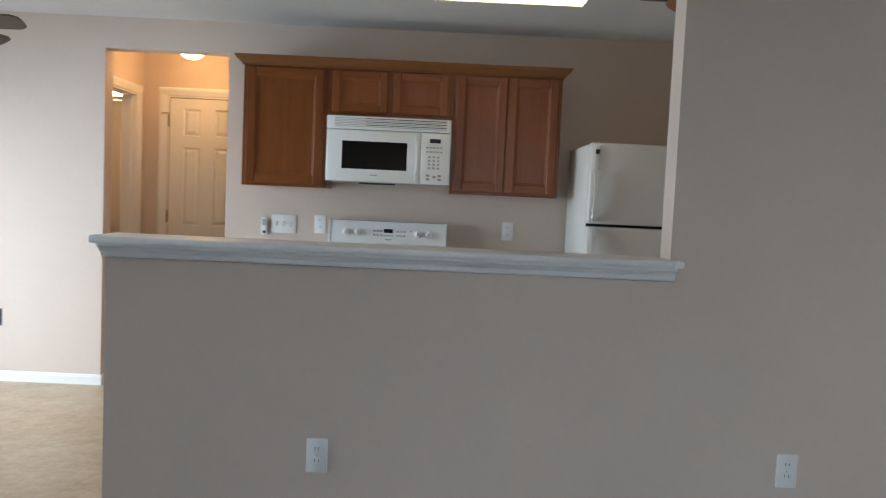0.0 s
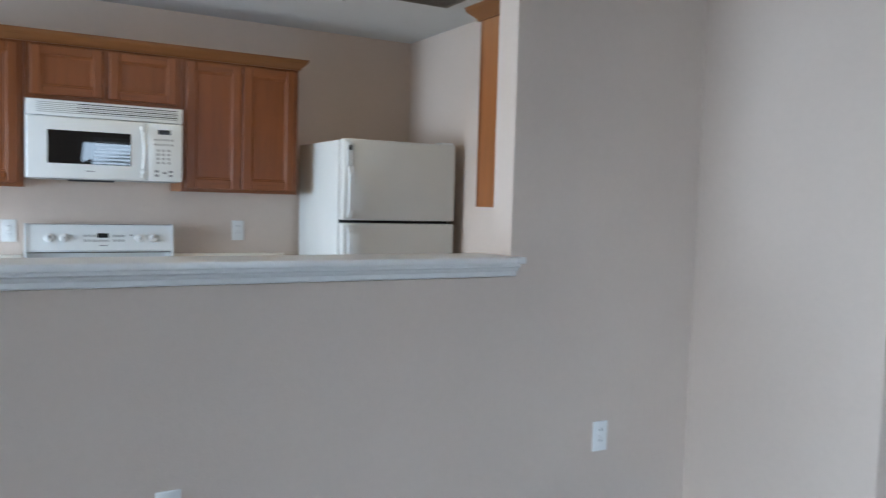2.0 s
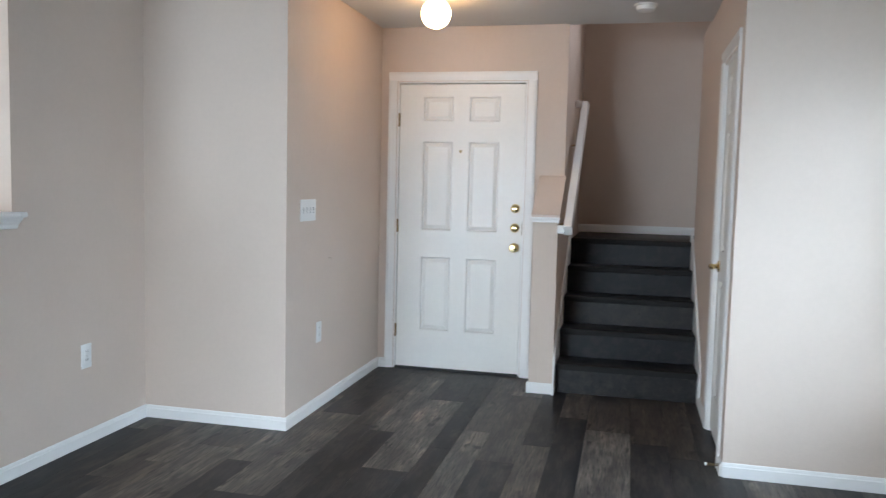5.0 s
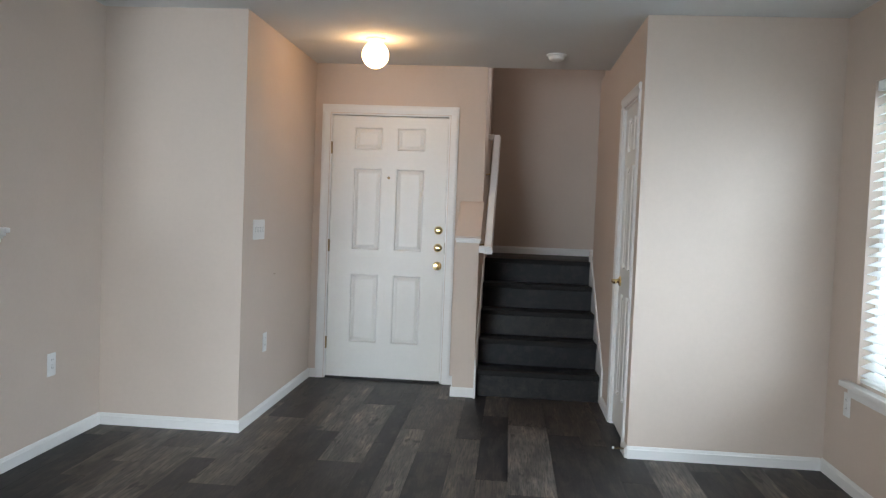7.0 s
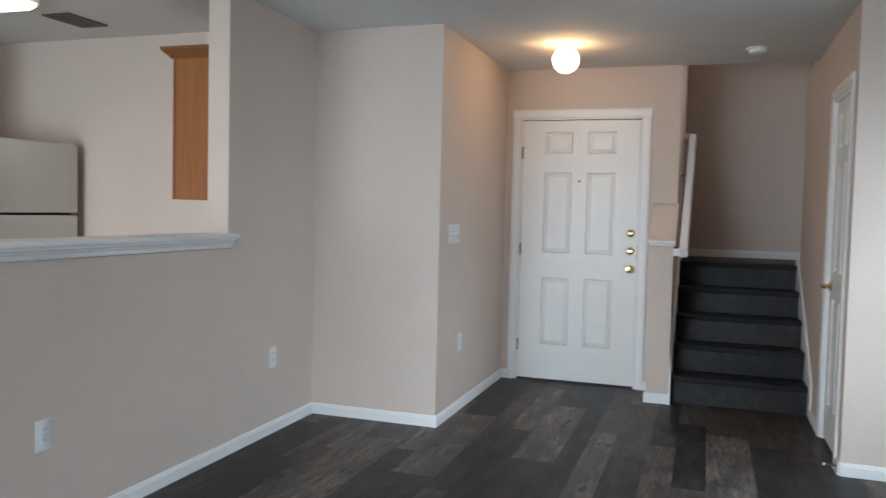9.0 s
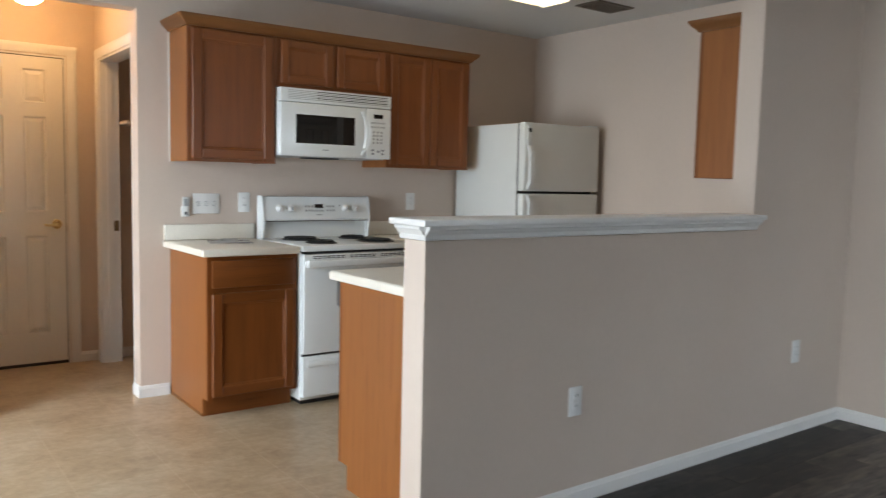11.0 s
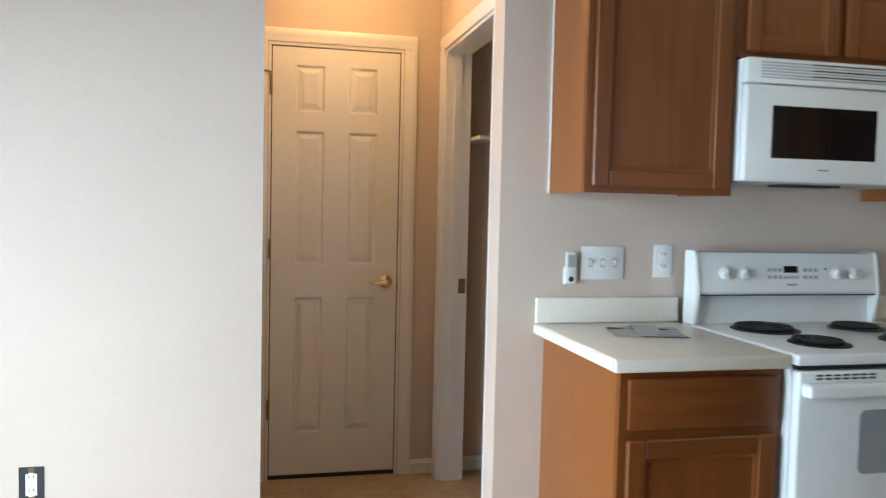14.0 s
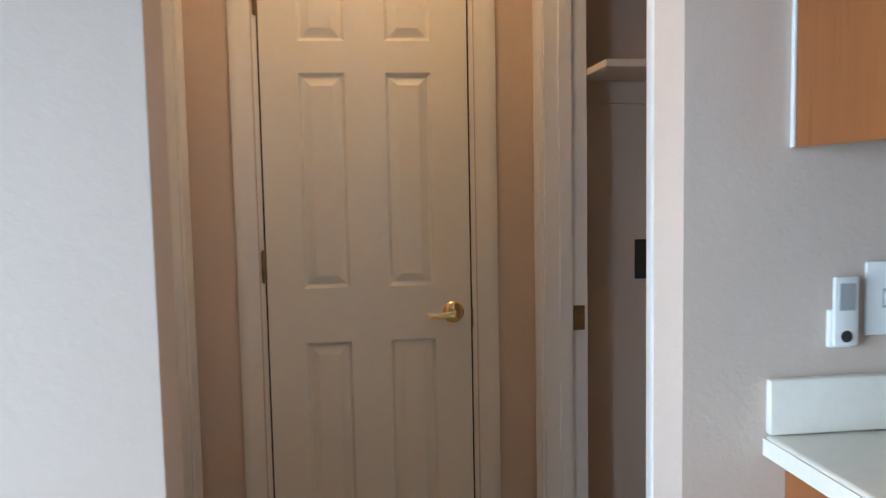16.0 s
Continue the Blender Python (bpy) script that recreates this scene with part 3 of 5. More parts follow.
# ---------------------------------------------------------------- stairs
RISE, RUN, ST_X = 0.188, 0.25, 4.383
stairs = thing("stairs", (ST_X, RY, 0), "dark vinyl plank staircase rising to a landing", "stairs", kind="structure")
sw = STUB_Y0 - RY
for i in range(5):
    part("riser", boxes((i * RUN, i * RUN + 0.02, 0.014, sw - 0.014, i * RISE, (i + 1) * RISE - 0.03)), M_riser if i in (0, 2) else M_tread, stairs)
    depth = RUN + 0.02 if i < 4 else BACK_X - ST_X - 4 * RUN
    part("tread", boxes((i * RUN - 0.028, i * RUN + depth, 0.014 if i < 4 else -0.15, sw - 0.014, (i + 1) * RISE - 0.03, (i + 1) * RISE), bevel=0.006, seg=2), M_tread, stairs)
    part("nosing", boxes((i * RUN - 0.034, i * RUN + 0.03, 0.014, sw - 0.014, (i + 1) * RISE - 0.034, (i + 1) * RISE + 0.003), bevel=0.005, seg=2), M_sub, stairs, "black stair nosing")
skirt = [(-0.10, 0), (0.02, 0), (4 * RUN + 0.10, 4 * RISE), (4 * RUN + 0.10, 5 * RISE + 0.09), (4 * RUN + 0.02, 5 * RISE + 0.09), (0.0, RISE + 0.12), (-0.10, RISE + 0.04)]
for y0, y1 in ((0.0005, 0.013), (sw - 0.013, sw - 0.0005)):
    bm = bmesh.new()
    extruded(bm, [(u, v) for u, v in skirt], "y", y0, y1)
    part("skirt_board", bm, M_trim, stairs, "white painted stair skirt board")

# low wall beside the stairs, its top rising with the steps
bm = extruded(bmesh.new(), [(STUB_X, -0.05), (DX, -0.05), (DX, 1.385), (STUB_X, 1.15)], "y", STUB_Y0, STUB_Y1)
solid("wall_stair_low", bm, M_wall, "beige low wall with sloping top beside the stairs", "wall")
cap = extruded(bmesh.new(), [(STUB_X - 0.017, 1.133), (STUB_X - 0.017, 1.148), (STUB_X - 0.009, 1.155), (DX - 0.002, 1.40), (DX - 0.002, 1.386), (STUB_X - 0.001, 1.151), (STUB_X - 0.001, 1.133)], "y", STUB_Y0 - 0.012, STUB_Y1 + 0.012)
solid("trim", cap, M_wall, "painted cap along the sloping low wall", "trim")
bm = boxes((STUB_X - 0.023, STUB_X - 0.0005, STUB_Y0 - 0.016, STUB_Y1 + 0.016, 1.118, 1.134), bevel=0.004)
block(bm, STUB_X - 0.015, STUB_X - 0.0005, STUB_Y0 - 0.010, STUB_Y1 + 0.010, 1.100, 1.1175, bevel=0.003)
solid("trim", bm, M_trim, "small white moulding under the low wall cap", "trim")

rail = thing("handrail", (STUB_X - 0.035, STUB_Y0, 1.0), "white painted wooden stair handrail on the wall", "handrail")
p, q = Vector((-0.02, -0.066, 0.055)), Vector((1.25, -0.072, 0.96))
d = (q - p).normalized()
n = Vector((-d.z, 0, d.x))
bm = bmesh.new()
rings = []
for e in (p, q):
    rings.append([bm.verts.new(e + Vector((0, a, 0)) + n * b) for a, b in ((-0.028, -0.034), (0.026, -0.034), (0.03, 0.0), (0.022, 0.034), (-0.022, 0.034), (-0.032, 0.0))])
for k in range(6):
    bm.faces.new((rings[0][k], rings[0][(k + 1) % 6], rings[1][(k + 1) % 6], rings[1][k]))
bm.faces.new(rings[0][::-1]); bm.faces.new(rings[1])
part("rail", bm, M_trim, rail)
for e in (p, q):
    x = e.x + (0.02 if e is p else -0.02)
    part("rail_return", boxes((x - 0.022, x + 0.022, -0.05, -0.0005, e.z - 0.02, e.z + 0.03), bevel=0.004), M_trim, rail)
for f in (0.12, 0.72):
    c = p.lerp(q, f)
    part("bracket", tube(bmesh.new(), [(c.x, -0.001, c.z - 0.08), (c.x, -0.04, c.z - 0.07), (c.x, -0.06, c.z - 0.03)], 0.006), M_brass, rail, "brass rail bracket")


# ---------------------------------------------------------------- kitchen cabinets
def cab_door(parent, x0, x1, z0, z1, y, name="door", stile=0.056, mat=None, thick=0.019):
    """A frame and panel door in the plane y, facing -y: stiles and rails round a sunk panel with a bead."""
    b = 0.005
    leaf = part(name, boxes((x0 + 0.004, x1 - 0.004, y + 0.0125, y + thick - 0.0004, z0 + 0.004, z1 - 0.004)), mat or M_oak, parent)
    for a_, b_ in ((x0, x0 + stile), (x1 - stile, x1)):
        part("stile", boxes((a_, b_, y, y + thick, z0, z1), bevel=b), mat or M_oak, leaf)
    for a_, b_ in ((z0, z0 + stile), (z1 - stile, z1)):
        part("rail", boxes((x0 + stile - 0.001, x1 - stile + 0.001, y + 0.0008, y + thick, a_, b_), bevel=b), M_oak_x, leaf)
    i = stile
    bm = bmesh.new()
    rings = [[bm.verts.new(p) for p in ((x0 + i + e, yy, z0 + i + e), (x1 - i - e, yy, z0 + i + e), (x1 - i - e, yy, z1 - i - e), (x0 + i + e, yy, z1 - i - e))]
             for e, yy in ((-0.002, y + 0.004), (0.005, y + 0.006), (0.010, y + 0.0115), (0.014, y + 0.0115))]
    for p_, q_ in zip(rings, rings[1:]):
        for k in range(4):
            bm.faces.new((p_[k], p_[(k + 1) % 4], q_[(k + 1) % 4], q_[k]))
    bm.faces.new(rings[-1])
    part("panel", bm, mat or M_oak, leaf)
    return leaf


def carcass(c, w, h, d, bays=1):
    """Sides, floor, top, back and face frame of a wall cabinet, each a board."""
    for a in (0.0004, w - 0.0184):
        part("side", boxes((a, a + 0.018, -d + 0.02, -0.001, 0, h)), M_veneer, c)
    for a in (0.012, h - 0.02):
        part("shelf_board", boxes((0.0185, w - 0.0185, -d + 0.02, -0.001, a, a + 0.018)), M_oak_x, c)
    part("back", boxes((0.0185, w - 0.0185, -0.012, -0.001, 0.0305, h - 0.0205)), M_oak, c)
    stiles = [(0.0004, 0.038), (w - 0.038, w - 0.0004)] + ([(w / 2 - 0.022, w / 2 + 0.022)] if bays > 1 else [])
    for a, b in stiles:
        part("face_stile", boxes((a, b, -d, -d + 0.019, 0, h)), M_oak, c)
    xs = sorted(stiles)
    for (_, a), (b, _) in zip(xs, xs[1:]):
        for lo, hi in ((0, 0.04), (h - 0.04, h)):
            part("face_rail", boxes((a + 0.0004, b - 0.0004, -d, -d + 0.019, lo, hi)), M_oak_x, c)


def upper_cabinet(x0, x1, z0, z1, doors, label):
    """A wall cabinet hung on the kitchen wall."""
    c = thing("upper_cabinet", (x0, K, z0), label, "cabinet", "kitchen wall cabinets")
    w, h, d = x1 - x0, z1 - z0, 0.305
    carcass(c, w, h, d, 2 if len(doors) > 1 and h < 0.5 else 1)
    for a, b in doors:
        cab_door(c, a, b, 0.018, h - 0.022, -d - 0.0195, stile=0.056 if h > 0.5 else 0.048)
    return c


UZ0, UZ1 = 1.365, 2.105
UX = (0.165, 0.680, 1.442, 2.105)
upper_cabinet(UX[0], UX[1], UZ0, UZ1, [(0.022, 0.492)], "stained oak wall cabinet with one framed panel door")
upper_cabinet(UX[1] + 0.001, UX[2] - 0.001, 1.815, UZ1, [(0.026, 0.362), (0.394, 0.732)], "short stained oak wall cabinet above the microwave")
upper_cabinet(UX[2], UX[3], UZ0, UZ1, [(0.020, 0.329), (0.334, 0.643)], "stained oak wall cabinet with two framed panel doors")
# cabinet on the kitchen side of the pier
pier_cab = thing("upper_cabinet", (EAST_X, HW_T, 1.333), "stained oak wall cabinet behind the pier", "cabinet", "kitchen wall cabinets", rz=180)
pw = EAST_X - 2.297
ph = 2.105 - 1.333
carcass(pier_cab, pw, ph, 0.305)
for a, b in ((0.02, pw / 2 - 0.003), (pw / 2 + 0.003, pw - 0.02)):
    cab_door(pier_cab, a, b, 0.018, ph - 0.022, -0.3245)

CROWN = [(0, 0), (0.010, 0), (0.014, 0.010), (0.022, 0.018), (0.040, 0.034), (0.048, 0.046), (0.050, 0.058), (0, 0.058)]
M_crown = wood("crown_stain_level", "x", (0.205, 0.082, 0.026), (0.11, 0.038, 0.011))
M_crown_y = wood("crown_stain_crosswise", "y", (0.205, 0.082, 0.026), (0.11, 0.038, 0.011))


def crown_run(name, x0, x1, yb, yf, z, left, right, label):
    """Crown moulding along the front and the free ends of a row of cabinets, mitred at its corners."""
    s = 1 if yf > yb else -1
    t = thing(name, (x0, yf, z), label, "moulding", "crown mouldings")
    bm = bmesh.new()
    rows = []
    for ex, k in ((0, -left), (x1 - x0, right)):
        rows.append([bm.verts.new((ex + k * u, s * u, v)) for u, v in CROWN])
    for i in range(len(CROWN) - 1):
        bm.faces.new((rows[0][i], rows[0][i + 1], rows[1][i + 1], rows[1][i]))
    bm.faces.new((rows[0][-1], rows[0][0], rows[1][0], rows[1][-1]))
    bm.faces.new(rows[0][::-1]); bm.faces.new(rows[1])
    part("front_run", bm, M_crown, t)
    for ex, k in ((0, -left), (x1 - x0, right)):
        if k:
            bm = bmesh.new()
            rows = [[bm.verts.new((ex + k * u, (s * u if e else yb - yf), v)) for u, v in CROWN] for e in (1, 0)]
            for i in range(len(CROWN) - 1):
                bm.faces.new((rows[0][i], rows[0][i + 1], rows[1][i + 1], rows[1][i]))
            bm.faces.new(rows[1])
            bm.faces.new((rows[0][-1], rows[0][0], rows[1][0], rows[1][-1]))
            part("return", bm, M_crown_y, t)
    return t


crown_run("crown_moulding", UX[0], UX[3], K - 0.001, K - 0.306, UZ1 - 0.012, 1, 1, "stained oak crown moulding along the wall cabinets")
crown_run("crown_moulding", 2.297, EAST_X - 0.001, HW_T + 0.001, HW_T + 0.306, UZ1 - 0.012, 1, 0, "stained oak crown moulding on the pier cabinet")

BASE_H = 0.868


def base_cabinet(loc, w, d, label, doors=1, rz=0, front=True, wide_drawer=False):
    """A floor cabinet with toe space; local x along its front, which faces -y at y=-d."""
    c = thing("base_cabinet", loc, label, "cabinet", "kitchen floor cabinets", rz=rz)
    side = [(-0.001, 0), (-0.001, BASE_H), (-d + 0.02, BASE_H), (-d + 0.02, 0.10), (-d + 0.075, 0.10), (-d + 0.075, 0)]
    for x in (0, w - 0.018):
        part("side", extruded(bmesh.new(), side, "x", x, x + 0.018), M_veneer, c)
    part("floor_board", boxes((0.0185, w - 0.0185, -d + 0.02, -0.0125, 0.10, 0.118)), M_oak_x, c)
    part("back", boxes((0.0185, w - 0.0185, -0.012, -0.001, 0.10, BASE_H)), M_oak_x, c)
    part("toe_kick", boxes((0.018, w - 0.018, -d + 0.075, -d + 0.09, 0, 0.10)), M_oak_x, c)
    part("shoe_strip", boxes((-0.007, -0.0004, -d + 0.075, -0.002, 0.0005, 0.014), bevel=0.002), M_crown, c, "pale wooden strip along the foot of the cabinet")
    if front:
        for a, b in ((0.0004, 0.04), (w - 0.04, w - 0.0004)):
            part("face_stile", boxes((a, b, -d, -d + 0.0195, 0.10, BASE_H)), M_oak, c)
        for lo, hi in ((0.10, 0.14), (0.655, 0.70), (BASE_H - 0.03, BASE_H)):
            part("face_rail", boxes((0.0404, w - 0.0404, -d, -d + 0.0195, lo, hi)), M_oak_x, c)
        pw_ = (w - 0.044 - 0.006 * (doors - 1)) / doors
        for i in range(doors):
            a = 0.022 + i * (pw_ + 0.006)
            cab_door(c, a, a + pw_, 0.118, 0.672, -d - 0.0195)
            if wide_drawer and i:
                continue
            part("drawer_front", boxes((a, w - 0.022 if wide_drawer else a + pw_, -d - 0.0195, -d - 0.0005, 0.70, 0.845), bevel=0.006, seg=2), M_oak_x, c)
    return c


base_cabinet((0.162, K, 0), 0.511, 0.61, "stained oak floor cabinet with one drawer and door")
base_cabinet((1.446, K, 0), 0.672, 0.61, "stained oak floor cabinet beside the refrigerator", 2, wide_drawer=True)
base_cabinet((EAST_X - 0.001, HW_T, 0), EAST_X - 0.001 - 0.318, 0.575, "stained oak peninsula floor cabinet behind the half wall", 4, 180)


def countertop(x0, x1, y0, y1, label, splash=None):
    """Post-formed laminate top with a rolled front edge."""
    t = thing("countertop", (x0, y0, BASE_H), label, "countertop", "laminate countertops")
    part("slab", boxes((0, x1 - x0, 0, y1 - y0, 0.0005, 0.040), bevel=0.008, seg=3), M_laminate, t)
    if x0 < 1.0:
        part("edge_band", boxes((-0.0028, -0.0003, 0.009, y1 - y0 - 0.002, 0.006, 0.034)), M_laminate, t)
    if splash:
        bm = boxes((0, x1 - x0, y1 - y0 - 0.02, y1 - y0 - 0.0005, 0.041, 0.132), bevel=0.006, seg=2)
        part("backsplash", bm, M_laminate, t)
    return t


countertop(0.125, 0.673, K - 0.655, K, "cream white laminate countertop with low backsplash", True)
countertop(1.450, 2.13, K - 0.655, K, "cream white laminate countertop beside the range", True)
countertop(0.288, EAST_X - 0.001, HW_T + 0.001, 0.735, "cream white laminate peninsula countertop")


solid("trim", boxes((UX[0] - 0.0035, UX[0] - 0.0005, K - 0.010, K - 0.0005, UZ0, UZ1 - 0.012)), M_trim, "pale caulk line between cabinet and wall", "trim")

# ---------------------------------------------------------------- range
def range_cooker():
    x0, w = 0.682, 0.758
    r = thing("range", (x0, K - 0.03, 0), "white freestanding electric coil range", "stove")
    d = 0.605                         # body depth, front at y=-d
    part("body", boxes((0, w, -d, 0, 0.03, 0.875), bevel=0.004), M_enamel, r)
    part("plinth", boxes((0.02, w - 0.02, -d + 0.03, -0.01, 0, 0.032)), M_black, r)
    top = part("cooktop", boxes((-0.002, w + 0.002, -d - 0.035, -0.001, 0.878, 0.912), bevel=0.009, seg=3), M_enamel, r)
    part("cooktop_gap", boxes((0.006, w - 0.006, -d - 0.02, -d + 0.01, 0.866, 0.8785)), M_black, r)
    # backguard: slanted console over a lower recess
    con = [(0, 0.912), (-0.052, 0.912), (-0.052, 1.012), (-0.086, 1.020), (-0.092, 1.030), (-0.070, 1.155), (-0.062, 1.168), (-0.010, 1.170), (0, 1.165)]
    guard = part("backguard", extruded(bmesh.new(), con, "x", 0.004, w - 0.004), M_enamel, r)
    for x in (0.0, w - 0.014):
        bm = extruded(bmesh.new(), [(-0.001, 0.911), (-0.075, 0.911), (-0.097, 1.028), (-0.074, 1.160), (-0.064, 1.174), (-0.001, 1.174)], "x", x, x + 0.014)
        bmesh.ops.bevel(bm, geom=bm.edges[:], offset=0.003, segments=2, affect="EDGES")
        part("end_cap", bm, M_enamel, guard)
    part("console_seam", boxes((0.015, w - 0.015, -0.0885, -0.05, 1.0155, 1.019)), M_slot, guard)
    nrm = Vector((0, -0.125, -0.022)).normalized()

    def on_face(x, z):
        f = (z - 1.030) / 0.125
        return Vector((x, -0.092 + 0.022 * f, z))
    for x in (0.115, 0.19, 0.575, 0.645):
        c = on_face(x, 1.095)
        bm = lathe(c, nrm, [(0, 0.026), (0.004, 0.025), (0.006, 0.020), (0.018, 0.018), (0.022, 0.014), (0.022, 0)], 24)
        k = part("knob", bm, M_plastic, guard, "white plastic control knob")
        part("pointer", boxes((c.x - 0.0015, c.x + 0.0015, c.y - 0.0275, c.y - 0.019, c.z - 0.006, c.z + 0.014)), M_print, k)

    def inset(name, x0_, x1_, z0_, z1_, mat, e=0.0012):
        bm = bmesh.new()
        a, b = on_face(0, z0_), on_face(0, z1_)
        v = [bm.verts.new(p_) for p_ in ((x0_, a.y - e, z0_), (x1_, a.y - e, z0_), (x1_, b.y - e, z1_), (x0_, b.y - e, z1_), (x0_, a.y + 0.004, z0_), (x1_, a.y + 0.004, z0_), (x1_, b.y + 0.004, z1_), (x0_, b.y + 0.004, z1_))]
        for f in ((0, 1, 2, 3), (0, 4, 5, 1), (1, 5, 6, 2), (2, 6, 7, 3), (3, 7, 4, 0)):
            bm.faces.new([v[i] for i in f])
        return part(name, bm, mat, guard)
    inset("clock_display", 0.355, 0.412, 1.098, 1.122, M_display)
    for row in range(2):
        for col in range(3):
            for bx in (0.287, 0.435):
                inset("button", bx + col * 0.022, bx + col * 0.022 + 0.015, 1.076 + row * 0.026, 1.088 + row * 0.026, M_grey)
    for k in range(4):
        inset("button", 0.352 + k * 0.017, 0.364 + k * 0.017, 1.076, 1.086, M_grey)
    inset("nameplate", 0.365, 0.405, 1.052, 1.058, M_print)
    inset("indicator_lamp", 0.525, 0.533, 1.108, 1.116, M_slot)
    # coil burners
    for x, y, rad in ((0.198, -0.205, 0.098), (0.198, -0.475, 0.077), (0.565, -0.205, 0.077), (0.565, -0.475, 0.098)):
        bm = lathe((x, y, 0.9125), (0, 0, 1), [(0, rad + 0.016), (0.003, rad + 0.016), (0.004, rad + 0.006), (0.0015, rad * 0.6), (0.0012, 0)], 36)
        pan = part("drip_pan", bm, M_pan, top, "dark drip pan under the coil")
        turns = 4.5 if rad > 0.09 else 3.5
        pts = []
        for k in range(int(turns * 26) + 1):
            a = k / 26 * math.tau
            rr = 0.016 + (rad - 0.016) * k / (turns * 26)
            pts.append((x + rr * math.cos(a), y + rr * math.sin(a), 0.923))
        part("coil", tube(bmesh.new(), pts, 0.0058, 6), M_coil, pan, "black electric heating coil")
    # oven door and drawer
    yd = -d - 0.001
    door = part("oven_door", boxes((0.004, w - 0.004, yd - 0.034, yd, 0.298, 0.862), bevel=0.008, seg=3), M_enamel, r)
    rim = []
    for cx, cz, a0 in ((w - 0.187, 0.723, 0), (0.234, 0.723, 90), (0.234, 0.577, 180), (w - 0.187, 0.577, 270)):
        rim += [(cx + 0.022 * math.cos(radians(a0 + k * 18)), cz + 0.022 * math.sin(radians(a0 + k * 18))) for k in range(6)]
    part("window", extruded(bmesh.new(), rim, "y", yd - 0.0356, yd - 0.03), M_grey_glass, door, "grey screened oven window")
    part("handle", boxes((0.012, w - 0.012, yd - 0.074, yd - 0.030, 0.790, 0.832), bevel=0.012, seg=3), M_enamel, door, "white bar handle")
    for k in range(22):
        if k in (7, 14):
            continue
        x = 0.06 + k * 0.0295
        part("vent_slot", boxes((x, x + 0.022, yd - 0.0352, yd - 0.02, 0.838, 0.843)), M_slot, door)
        part("vent_slot", boxes((x, x + 0.022, yd - 0.0352, yd - 0.02, 0.848, 0.853)), M_slot, door)
    part("gap", boxes((0.006, w - 0.006, yd - 0.02, yd, 0.284, 0.30)), M_black, r)
    dr = part("drawer", boxes((0.004, w - 0.004, yd - 0.030, yd, 0.05, 0.286), bevel=0.007, seg=3), M_enamel, r)
    part("drawer_lip", boxes((0.03, w - 0.03, yd - 0.038, yd - 0.028, 0.225, 0.262), bevel=0.004, seg=2), M_enamel, dr)


range_cooker()


# ---------------------------------------------------------------- microwave
def microwave():
    x0, z0, w, h, d = 0.683, 1.410, 0.756, 0.398, 0.325
    m = thing("microwave", (x0, K - 0.001, z0), "white over the range microwave with dark window", "microwave")
    part("body", boxes((0, w, -d, 0, 0.004, h), bevel=0.004), M_enamel, m)
    part("underside", boxes((0.02, w - 0.02, -d + 0.02, -0.02, 0, 0.006)), M_grey, m, "grey vented underside")
    part("lamp_cover", boxes((0.20, 0.42, -d + 0.03, -d + 0.12, -0.008, 0.001), bevel=0.002), M_slot, m)
    part("top_panel", boxes((0.001, w - 0.001, -d - 0.036, -d + 0.001, 0.318, h), bevel=0.006, seg=2), M_enamel, m)
    for k in range(6):
        z = 0.334 + k * 0.0095
        part("grille_slat", boxes((0.05, 0.235, -d - 0.0375, -d - 0.03, z, z + 0.0035)), M_grey, m)
        part("grille_slot", boxes((0.235, w - 0.03, -d - 0.0375, -d - 0.03, z, z + 0.0045)), M_slot if k % 2 else M_grey, m)
    door = part("door", boxes((0.001, 0.572, -d - 0.036, -d + 0.001, 0.004, 0.315), bevel=0.010, seg=3), M_enamel, m)
    part("window", boxes((0.098, 0.492, -d - 0.0375, -d - 0.03, 0.080, 0.248), bevel=0.001), M_black_glass, door, "dark glass microwave window")
    part("nameplate", boxes((0.275, 0.315, -d - 0.0368, -d - 0.035, 0.043, 0.048)), M_print, door)
    pts, rad = [], []
    for k in range(13):
        f = k / 12
        pts.append((0.545 + 0.010 * math.sin(math.pi * f), -d - 0.036 - 0.034 * math.sin(math.pi * f) ** 0.6, 0.025 + 0.265 * f))
        rad.append(0.0095)
    part("handle", tube(bmesh.new(), pts, rad, 10), M_enamel, door, "white curved grab handle")
    pan = part("control_panel", boxes((0.574, w - 0.001, -d - 0.036, -d + 0.001, 0.004, 0.315), bevel=0.008, seg=2), M_enamel, m)
    part("display", boxes((0.628, 0.694, -d - 0.0372, -d - 0.033, 0.255, 0.280)), M_display, pan)
    for row, z in enumerate((0.222, 0.196)):
        for k in range(5):
            part("button", boxes((0.608 + k * 0.021, 0.622 + k * 0.021, -d - 0.037, -d - 0.034, z, z + 0.010)), M_grey, pan)
    for row in range(4):
        for k in range(3):
            part("button", boxes((0.622 + k * 0.027, 0.636 + k * 0.027, -d - 0.037, -d - 0.034, 0.098 + row * 0.022, 0.110 + row * 0.022)), M_grey, pan)
    for x, z in ((0.612, 0.052), (0.612, 0.030), (0.652, 0.045), (0.684, 0.052), (0.684, 0.030)):
        part("button", boxes((x, x + 0.020, -d - 0.037, -d - 0.034, z, z + 0.012)), M_print, pan)


microwave()


